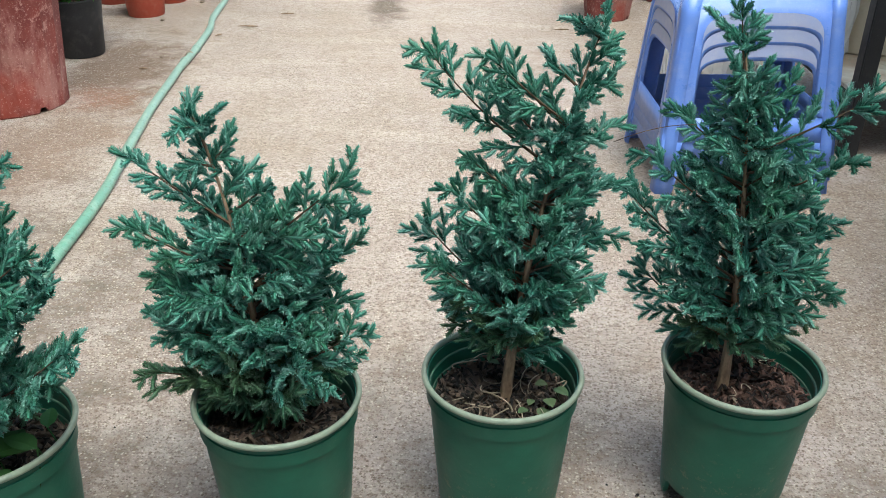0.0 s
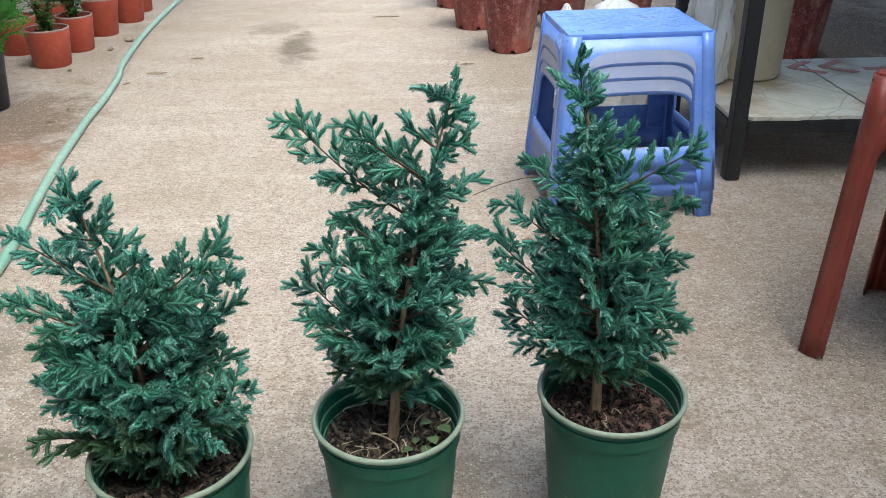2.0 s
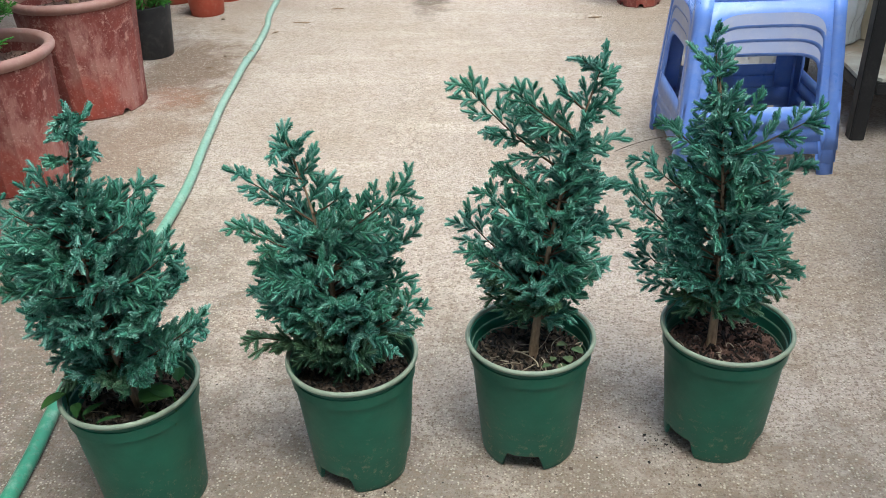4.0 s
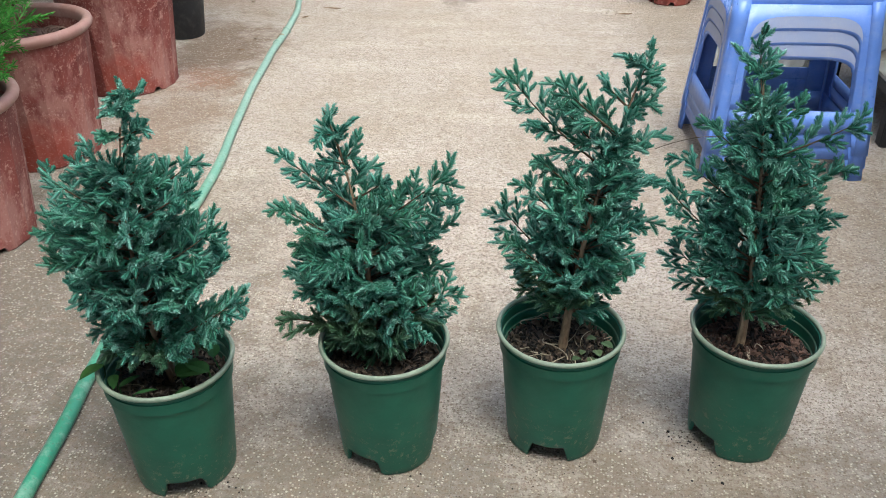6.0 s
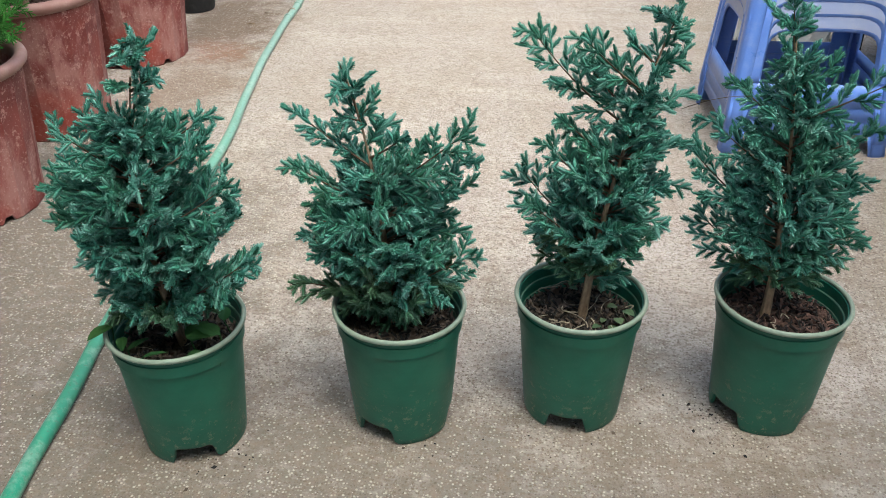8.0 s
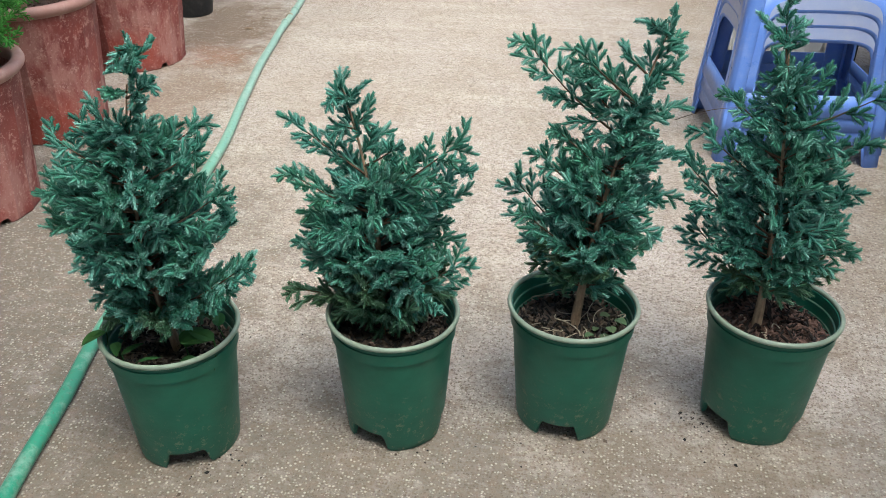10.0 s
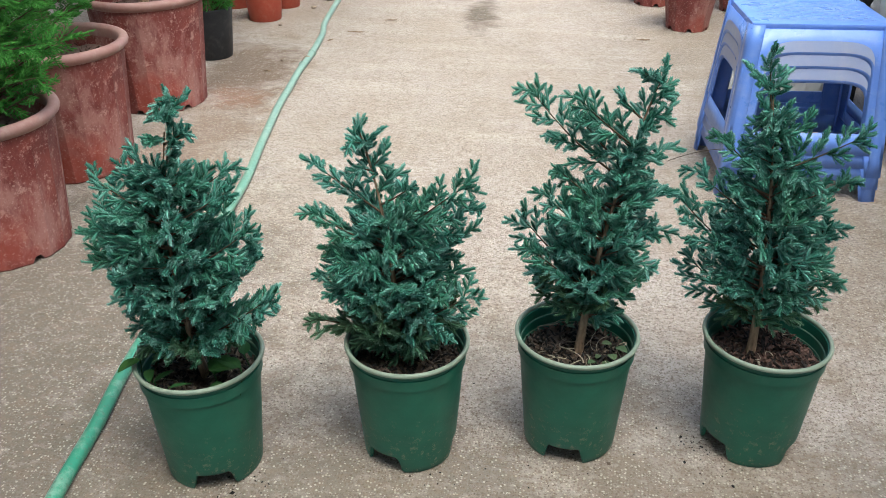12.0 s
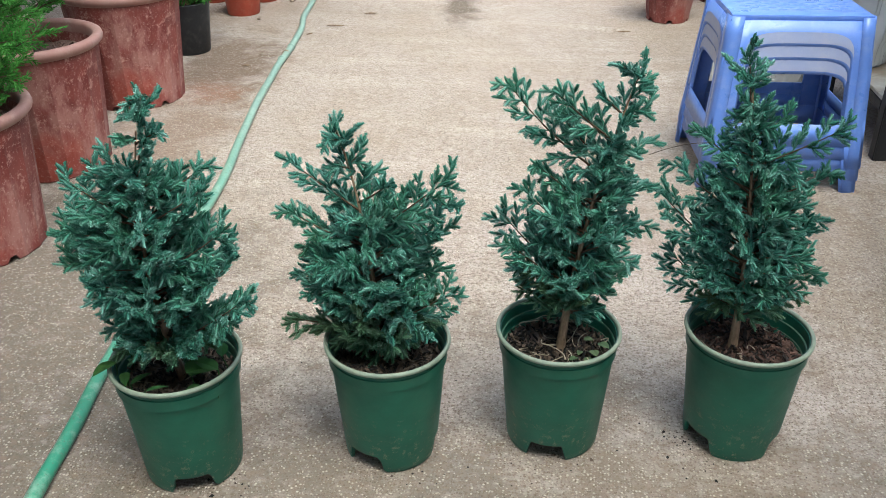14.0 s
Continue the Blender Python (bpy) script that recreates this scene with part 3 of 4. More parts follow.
def conifer(x, y, notch, label, seed, stem, tips, fills, lean, widths, soil_mat, base=0.154, chips=620):
    """A conifer in a green pot. stem: (dx, z) of the stem's foot, middle and top; tips: (dx, dy, z) of the leading
    branches; fills: how many more branches; widths: (z, radius) of the crown for those."""
    rng = random.Random(seed)
    root = thing("potted_conifer", pose(x, y, 0), label, "potted conifer", "row of potted conifers")
    green_pot(root, notch)
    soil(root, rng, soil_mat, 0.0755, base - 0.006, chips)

    def at(dx, z, dy=0.0):
        return Vector((dx, lean * (z - 0.16) + dy, z))

    (s0, z0), (s1, z1), (s2, z2) = stem
    P = [at(s0, z0 - 0.028), at(s1, z1), at(s2, z2)]
    ctl = P[1] * 2 - (P[0] + P[2]) * 0.5
    spine = bezier(P[0], ctl, P[2], 24)
    bm = bmesh.new()
    tube(bm, spine[:-3], [0.0066 * (1 - k / 24) ** 2.2 + 0.0009 for k in range(22)], 8)
    part("trunk", bm, M_BARK, root, "", True)

    def stem_at(z):
        for a, b in zip(spine, spine[1:]):
            if a.z <= z <= b.z:
                return a.lerp(b, (z - a.z) / max(b.z - a.z, 1e-6))
        return spine[-1].copy() if z > spine[-1].z else spine[1].copy()

    # leader
    top = stem_at(z2 - 0.12)
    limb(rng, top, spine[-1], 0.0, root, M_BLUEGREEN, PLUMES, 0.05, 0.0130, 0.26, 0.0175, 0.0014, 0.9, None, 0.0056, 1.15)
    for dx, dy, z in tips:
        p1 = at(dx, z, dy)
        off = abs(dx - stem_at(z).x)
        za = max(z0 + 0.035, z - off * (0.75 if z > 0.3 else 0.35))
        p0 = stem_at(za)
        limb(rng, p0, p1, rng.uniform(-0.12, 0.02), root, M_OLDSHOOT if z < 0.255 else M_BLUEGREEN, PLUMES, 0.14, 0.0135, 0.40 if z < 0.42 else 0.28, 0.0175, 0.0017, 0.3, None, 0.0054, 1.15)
    for k in range(fills):
        s = (k + rng.random()) / fills
        z = widths[0][0] + (widths[-1][0] - widths[0][0]) * s
        for (za, ra), (zb, rb) in zip(widths, widths[1:]):
            if za <= z <= zb:
                r = ra + (rb - ra) * (z - za) / (zb - za)
        a = k * 2.4 + rng.uniform(-0.5, 0.5)
        r *= rng.uniform(0.62, 0.97)
        c0 = stem_at(max(z0 + 0.03, z - r * 0.55))
        p1 = Vector((c0.x * 0.6 + stem_at(z).x * 0.4 + r * math.cos(a), stem_at(z).y + 0.92 * r * math.sin(a), z + rng.uniform(-0.012, 0.012)))
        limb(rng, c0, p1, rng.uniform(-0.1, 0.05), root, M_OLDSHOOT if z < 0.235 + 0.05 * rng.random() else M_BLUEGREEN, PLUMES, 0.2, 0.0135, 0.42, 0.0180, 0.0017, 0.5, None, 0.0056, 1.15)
    return root


A = conifer(-0.3893, 0.6583, 294, "blue-green dense potted conifer with weeds, in green plastic pot", 11,
            ((0.009, 0.164), (-0.011, 0.352), (0.028, 0.569)),
            [(0.022, -0.026, 0.559), (0.054, -0.012, 0.561), (0.065, -0.008, 0.534), (0.018, -0.029, 0.541), (-0, -0.043, 0.516), (-0.101, -0.02, 0.467),
             (-0.13, 0.001, 0.386), (-0.107, -0.042, 0.371), (-0.132, 0.027, 0.404), (-0.082, -0.035, 0.3), (-0.074, -0.044, 0.283), (-0.083, -0.027, 0.216),
             (0.096, 0.03, 0.478), (0.057, 0.034, 0.462), (0.129, -0.014, 0.416), (0.117, 0.024, 0.381), (0.12, 0.005, 0.364), (0.12, -0.034, 0.363),
             (0.141, -0.028, 0.322), (0.117, -0.011, 0.27), (-0.131, 0.026, 0.36), (0.109, -0.01, 0.464), (-0.045, -0.02, 0.498), (-0.03, -0.03, 0.474), (0.005, -0.035, 0.462),
             (-0.07, 0.0, 0.476), (0.045, 0.0, 0.478)],
            88, -0.04, [(0.212, 0.070), (0.267, 0.095), (0.364, 0.115), (0.427, 0.1), (0.469, 0.05)], M_SOIL)
B = conifer(-0.1187, 0.7476, 249, "low bushy silvery blue-green potted conifer in green plastic pot", 12,
            ((-0.009, 0.161), (-0.029, 0.357), (-0.071, 0.515)),
            [(-0.073, -0.028, 0.48), (-0.028, -0.028, 0.494), (-0.013, 0.005, 0.467), (-0.004, 0.016, 0.437), (-0.146, 0.006, 0.448), (-0.138, -0.04, 0.4),
             (-0.07, -0.018, 0.448), (0.11, -0.026, 0.457), (0.106, -0.003, 0.415), (0.099, 0.001, 0.373), (0.032, -0.044, 0.446), (0.051, -0.006, 0.42),
             (-0.106, -0.04, 0.34), (-0.144, 0.023, 0.282), (-0.12, -0.041, 0.288), (-0.156, -0.016, 0.214), (-0.114, -0.01, 0.21), (0.08, 0.01, 0.335),
             (0.115, -0.041, 0.304), (0.091, 0.034, 0.293), (0.073, 0.033, 0.207), (-0.007, -0.019, 0.156), (-0.05, -0.023, 0.172), (-0.085, -0.022, 0.204),
             (0.024, -0.025, 0.18)],
            100, 0.06, [(0.171, 0.055), (0.216, 0.085), (0.282, 0.11), (0.347, 0.1), (0.39, 0.06)], M_SOIL)
C = conifer(0.1128, 0.8134, 266, "upright blue-green potted conifer with bare trunk in green pot", 13,
            ((0.003, 0.161), (0.031, 0.368), (0.087, 0.580)),
            [(0.046, -0.039, 0.57), (0.013, 0, 0.539), (0.103, 0.016, 0.545), (0.108, 0.028, 0.511), (0.112, 0.029, 0.464), (0.094, 0.034, 0.416),
             (0.113, -0.005, 0.416), (0.112, 0.019, 0.354), (0.103, -0.032, 0.309), (0.084, 0.016, 0.256), (0.061, 0.023, 0.224), (-0.101, -0.017, 0.548),
             (-0.038, -0.042, 0.545), (-0.062, -0.023, 0.446), (-0.033, 0.003, 0.507), (-0.006, -0.005, 0.511), (-0.109, 0.023, 0.36), (-0.071, -0.039, 0.416),
             (-0.048, 0.03, 0.414), (-0.088, -0.04, 0.339), (-0.089, 0.026, 0.273), (-0.081, 0.025, 0.246), (-0.044, -0, 0.229)],
            74, 0.1, [(0.24, 0.06), (0.282, 0.085), (0.346, 0.095), (0.398, 0.075), (0.429, 0.04), (0.471, 0.025)], M_SOIL)
D = conifer(0.3751, 0.8575, 216, "conical blue-green potted conifer with reddish mulch in green pot", 14,
            ((-0.018, 0.166), (-0.025, 0.364), (-0.059, 0.598)),
            [(-0.085, 0.001, 0.556), (-0.026, 0.009, 0.547), (0.017, -0.009, 0.503), (-0.114, 0.024, 0.47), (-0.141, 0.005, 0.427), (0.08, -0.06, 0.512),
             (0.076, -0.05, 0.451), (0.077, 0.002, 0.37), (0.083, -0.033, 0.312), (0.072, -0.002, 0.253), (0.02, -0.044, 0.258), (-0.14, 0.024, 0.301),
             (-0.159, 0.027, 0.382), (-0.116, -0.017, 0.299), (-0.109, -0.038, 0.279), (-0.084, 0.035, 0.215), (-0.109, 0.019, 0.363), (0.063, -0.005, 0.346),
             (0.068, -0.039, 0.333)],
            84, 0.1, [(0.232, 0.06), (0.291, 0.09), (0.354, 0.1), (0.428, 0.08), (0.48, 0.035), (0.511, 0.02)], M_SOILRED, 0.156, 720)


bm = bmesh.new()
tube(bm, bezier(Vector((-0.085, 0.02, 0.452)), Vector((-0.12, 0.02, 0.452)), Vector((-0.165, 0.0, 0.438)), 8), 0.0004, 5)
part("dry_twig", bm, M_TWIG, D, "bare thin brown twig")


# ---- weeds and litter in the pots ----
def weeds(root, rng, spots, material, zbase=0.154):
    for x, y, size, tall, wide in spots:
        bm = bmesh.new()
        a = rng.uniform(0, 6.28)
        foot = Vector((x, y, zbase - 0.004))
        head = foot + Vector((rng.uniform(-0.3, 0.3) * tall, rng.uniform(-0.3, 0.1) * tall, tall))
        tube(bm, bezier(foot, foot.lerp(head, 0.5) + Vector((0.004, 0, 0)), head, 4), 0.0008, 4)
        leaf(bm, head, Vector((math.cos(a), math.sin(a), 0.35)), size, size * wide)
        part("leaf", bm, material, root)


_w = random.Random(3)
weeds(A, _w, [(0.04, -0.035, 0.040, 0.038, 0.8), (0.066, -0.012, 0.038, 0.045, 0.7), (0.03, -0.045, 0.026, 0.022, 0.7), (0.055, -0.045, 0.02, 0.02, 0.6),
              (-0.06, -0.03, 0.035, 0.024, 0.4), (-0.045, -0.05, 0.03, 0.02, 0.35), (-0.07, 0.0, 0.025, 0.03, 0.5), (-0.02, -0.06, 0.03, 0.022, 0.25), (0.07, 0.01, 0.028, 0.035, 0.6), (0.07, -0.035, 0.036, 0.048, 0.6), (-0.078, -0.03, 0.04, 0.045, 0.45)], M_LEAF)
weeds(C, _w, [(0.05, -0.02, 0.017, 0.018, 0.8), (0.062, 0.0, 0.02, 0.022, 0.7), (0.04, -0.038, 0.014, 0.01, 0.8), (0.03, -0.03, 0.014, 0.012, 0.7), (0.055, -0.035, 0.013, 0.008, 0.8),
              (0.045, 0.012, 0.015, 0.016, 0.8), (-0.02, 0.05, 0.014, 0.012, 0.7), (0.02, -0.048, 0.012, 0.006, 0.8), (0.06, -0.02, 0.012, 0.01, 0.8), (0.035, -0.012, 0.013, 0.01, 0.7)], M_DULLLEAF)
weeds(B, _w, [(0.02, -0.062, 0.018, 0.006, 0.4), (-0.01, -0.066, 0.014, 0.005, 0.4)], M_DULLLEAF)


def strands(root, rng, count, r, z, material, length=0.05, name="dry_root"):
    for _ in range(count):
        bm = bmesh.new()
        a, q = rng.uniform(0, 6.28), r * math.sqrt(rng.random())
        p = Vector((q * math.cos(a), q * math.sin(a), z + rng.uniform(0.006, 0.012)))
        b = rng.uniform(0, 6.28)
        w = Vector((math.cos(b), math.sin(b), 0)) * length * rng.uniform(0.4, 1.0)
        e = p + w
        if e.xy.length > r:
            e.xy = e.xy.normalized() * r
        tube(bm, bezier(p, p.lerp(e, 0.5) + Vector((rng.uniform(-0.02, 0.02), rng.uniform(-0.02, 0.02), rng.uniform(0, 0.012))), e, 8), rng.uniform(0.0004, 0.0010), 4)
        part(name, bm, material, root)


strands(C, random.Random(4), 22, 0.066, 0.150, M_STRAW)
strands(A, random.Random(8), 12, 0.065, 0.150, M_STRAW, 0.04)
strands(D, random.Random(9), 6, 0.065, 0.152, M_STRAW, 0.025)


# ---- hose ----
def hose():
    pts = [(-0.485, -0.068), (-0.532, 0.333), (-0.573, 0.556), (-0.597, 0.684), (-0.629, 0.845), (-0.677, 1.189), (-0.729, 1.548), (-0.784, 1.787), (-0.851, 2.094), (-0.912, 2.427),
           (-0.943, 2.651), (-0.992, 2.920), (-1.045, 3.122), (-1.122, 3.568), (-1.183, 4.102), (-1.222, 4.524), (-1.294, 5.196)]
    fine = []
    for i in range(len(pts) - 1):
        p = [Vector((*pts[min(max(j, 0), len(pts) - 1)], 0)) for j in (i - 1, i, i + 1, i + 2)]
        for k in range(6):
            t = k / 6
            fine.append(0.5 * (2 * p[1] + (p[2] - p[0]) * t + (2 * p[0] - 5 * p[1] + 4 * p[2] - p[3]) * t * t + (3 * p[1] - p[0] - 3 * p[2] + p[3]) * t ** 3))
    root = thing("garden_hose", pose(0, 0, 0), "pale green plastic garden hose lying on the concrete", "hose")
    bm = bmesh.new()
    r = 0.0112
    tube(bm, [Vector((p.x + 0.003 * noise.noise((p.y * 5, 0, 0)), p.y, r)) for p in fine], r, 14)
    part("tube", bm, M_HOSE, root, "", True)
    for k, (x, y) in enumerate(((-0.929, 2.527), (-0.938, 2.594), (-0.946, 2.673))):
        bm = bmesh.new()
        d = Vector((-0.05, 1, 0)).normalized()
        c = Vector((x, y, r))
        tube(bm, [c - d * 0.007, c - d * 0.004, c + d * 0.004, c + d * 0.007], [r, r + 0.0025, r + 0.0025, r], 14, False)
        part("repair_tie", bm, M_HOSE if k != 1 else M_STRAW, root, "", True)
    return root


hose()


# ---- tall red pots with bright green conifers ----
def red_pot(x, y, label, turn=0.0, H=0.31, rim=0.18, foot=0.132, facets=20, name="potted_thuja", group="large red pots"):
    root = thing(name, pose(x, y, 0, 0, 0, turn), label, "potted plant", group)
    seg = facets * 6

    def facet(a, r, z):
        if z > H - 0.035:
            return r, z
        step = 2 * math.pi / facets
        d = (a % step) - step / 2
        flat = math.cos(step / 2) / math.cos(d)
        k = min(1.0, (H - 0.035 - z) / 0.04)
        lift = 0.0
        if z < 0.02 and abs(((math.degrees(a)) % 60) - 30) < 6:
            lift = 0.014 * (1 if z < 0.012 else 0)
        return r * (1 + (flat - 1) * k * 1.6), max(z, lift)

    bm = bmesh.new()
    tr = rim * 0.915
    prof = [(foot - 0.003, 0.0), (foot, 0.004), (foot + 0.0005, 0.0145)]
    prof += [(foot + (tr - foot) * k / 8, 0.0145 + (H - 0.045 - 0.0145) * k / 8) for k in range(1, 9)]
    prof += [(tr, H - 0.035), (tr + 0.001, H - 0.014), (tr - 0.006, H - 0.014), (tr - 0.008, H - 0.04), (foot - 0.002, 0.03), (foot - 0.008, 0.0)]
    lathe(bm, prof, seg, True, facet)
    body = part("pot", bm, M_RED, root, "weathered red faceted plastic pot")
    bm = bmesh.new()
    lathe(bm, [(tr + 0.001, H - 0.028), (rim - 0.008, H - 0.024), (rim - 0.002, H - 0.018), (rim, H - 0.011), (rim - 0.002, H - 0.004), (rim - 0.007, H - 0.0005),
               (tr + 0.002, H), (tr - 0.006, H - 0.003), (tr - 0.010, H - 0.010), (tr - 0.0085, H - 0.030)], 80, True)
    part("rim", bm, M_REDRIM, body, "faded pink rolled rim", True)
    soil(root, random.Random(int(x * 100)), M_DRYSOIL, tr - 0.012, H - 0.055, 260, 0.006)
    return root


def thuja(root, seed, height, radius, low, count, shift=(0, 0), z0=0.27):
    rng = random.Random(seed)
    bm = bmesh.new()
    top = Vector((shift[0], shift[1], height))
    spine = bezier(Vector((0, 0, z0 - 0.02)), Vector((shift[0] * 0.3, shift[1] * 0.3, z0 + (height - z0) * 0.5)), top, 12)
    tube(bm, spine, [0.012 * (1 - k / 12) + 0.002 for k in range(13)], 8)
    part("trunk", bm, M_BARK, root, "", True)
    for k in range(count):
        s = (k + rng.random()) / count
        z = low + (height - low) * s
        a = k * 2.4
        r = radius * (0.85 + 0.35 * math.sin(math.pi * s) - 0.75 * s * s) * rng.uniform(0.7, 1.1)
        i = min(int(max(0.0, (z - 0.06 - z0) / (height - z0)) * 12), 11)
        p0 = spine[i]
        p1 = Vector((spine[i].x + r * math.cos(a), spine[i].y + r * math.sin(a), z + rng.uniform(-0.02, 0.02)))
        limb(rng, p0, p1, rng.uniform(0.0, 0.2), root, M_OLDLEAF, FINE, 0.2, 0.0105, 0.42, 0.015, 0.003, 1.4, None, 0.0048, 1.0)


R1 = red_pot(-1.122, 1.190, "weathered red faceted plastic pot with bright green conifer", 5, 0.305, 0.169, 0.137)
thuja(R1, 21, 0.80, 0.24, 0.35, 130, (-0.02, 0.05))
R2 = red_pot(-1.214, 1.620, "large weathered red plastic pot with feathery green conifer", 11, 0.325, 0.175, 0.140)
thuja(R2, 22, 0.80, 0.20, 0.43, 56, (-0.03, 0.0))
R3 = red_pot(-1.248, 2.125, "large faded red faceted plastic pot beside the hose", 2, 0.335, 0.179, 0.141)
thuja(R3, 23, 0.82, 0.17, 0.5, 24, (-0.03, 0.03), 0.295)


# ---- smaller pots further down the row ----
def small_pot(x, y, rim, foot, H, material, label, name, plant, seed, flowers=0, tall=0.16, group="pots along the aisle"):
    rng = random.Random(seed)
    root = thing(name, pose(x, y, 0), label, "potted plant", group)
    bm = bmesh.new()
    lathe(bm, [(foot - 0.003, 0), (foot, 0.003), (foot + (rim - foot) * 0.9, H - 0.022), (rim - 0.001, H - 0.020), (rim, H - 0.002), (rim - 0.002, H),
               (rim - 0.005, H - 0.003), (rim - 0.007, H - 0.024), (foot - 0.003, 0.01), (foot - 0.01, 0.008)], 40, False)
    body = part("pot", bm, material, root, "", True)
    bm = bmesh.new()
    lathe(bm, [(rim - 0.003 + 0.004 * math.cos(a), H - 0.003 + 0.004 * math.sin(a)) for a in (2 * math.pi * k / 8 for k in range(8))], 40, True)
    part("rim", bm, M_GREYRIM if material is M_REDPLAIN else material, body, "", True)
    soil(root, rng, M_SOIL, rim - 0.009, H - 0.018, 50)
    if plant == "rose":
        for _ in range(9):
            bm = bmesh.new()
            a, d = rng.uniform(0, 6.28), rng.uniform(0.02, 0.085)
            head = Vector((d * math.cos(a), d * math.sin(a), H + tall * rng.uniform(0.4, 1.0)))
            st = bezier(Vector((0.01 * math.cos(a), 0.01 * math.sin(a), H - 0.02)), Vector((head.x * 0.3, head.y * 0.3, head.z * 0.8)), head, 6)
            tube(bm, st, 0.0014, 5)
            br = part("stem", bm, M_TWIG, root)
            bm = bmesh.new()
            for p in st[1:]:
                for _k in range(9):
                    b = rng.uniform(0, 6.28)
                    leaf(bm, p + Vector((rng.uniform(-1, 1), rng.uniform(-1, 1), rng.uniform(-1, 1))) * 0.014, Vector((math.cos(b), math.sin(b), rng.uniform(-0.3, 0.6))), rng.uniform(0.012, 0.024), 0.012)
            part("foliage", bm, M_ROSELEAF, br)
            if flowers > 0 and rng.random() < flowers:
                bm = bmesh.new()
                for k in range(9):
                    leaf(bm, head, Vector((math.cos(k * 2.4), math.sin(k * 2.4), 0.3 + 0.12 * k)), 0.011, 0.011, 0.5)
                part("flower", bm, M_PETAL if rng.random() < 0.7 else M_PINK, br)
    elif plant == "conifer":
        thuja(root, seed, H + tall, 0.165, H + 0.03, 64, (0, 0), H - 0.02)
    return root


small_pot(-1.297, 2.613, 0.083, 0.067, 0.176, M_BLACK, "black plastic nursery pot with green conifer", "potted_conifer", "conifer", 31, 0, 0.3)
small_pot(-1.319, 3.158, 0.079, 0.065, 0.137, M_REDPLAIN, "small red pot with flowering bush", "potted_rose", "rose", 32, 0.6)
small_pot(-1.315, 3.393, 0.071, 0.057, 0.137, M_REDPLAIN, "small red pot with leafy flowering bush", "potted_rose", "rose", 33, 0.5)
small_pot(-1.316, 3.664, 0.077, 0.057, 0.153, M_REDPLAIN, "small red plastic pot with leafy bush", "potted_rose", "rose", 34, 0.3)
small_pot(-1.300, 3.939, 0.077, 0.059, 0.174, M_REDPLAIN, "red plastic pot with leafy bush", "potted_rose", "rose", 35, 0.2)
small_pot(-1.339, 4.175, 0.077, 0.060, 0.175, M_REDPLAIN, "red plastic pot with leafy bush", "potted_rose", "rose", 36, 0.2)
small_pot(-1.532, 3.354, 0.079, 0.065, 0.142, M_REDPLAIN, "small red pot with leafy bush behind others", "potted_rose", "rose", 37, 0.3)
small_pot(-1.527, 3.685, 0.080, 0.065, 0.143, M_REDPLAIN, "small red pot with leafy bush behind others", "potted_rose", "rose", 38, 0.3)
small_pot(-1.539, 2.804, 0.083, 0.067, 0.177, M_BLACK, "black nursery pot with conifer behind others", "potted_conifer", "conifer", 39, 0, 0.3)

# tall red pots across the aisle
for x, y, t in ((0.387, 3.332, 3), (0.258, 3.745, 9), (0.163, 4.219, 15), (0.617, 3.680, 7), (0.861, 3.557, 1), (0.535, 4.070, 12)):
    red_pot(x, y, "tall terracotta-red faceted plastic pot", t, 0.30, 0.128, 0.083, 14, "red_plant_pot", "red pots across the aisle")


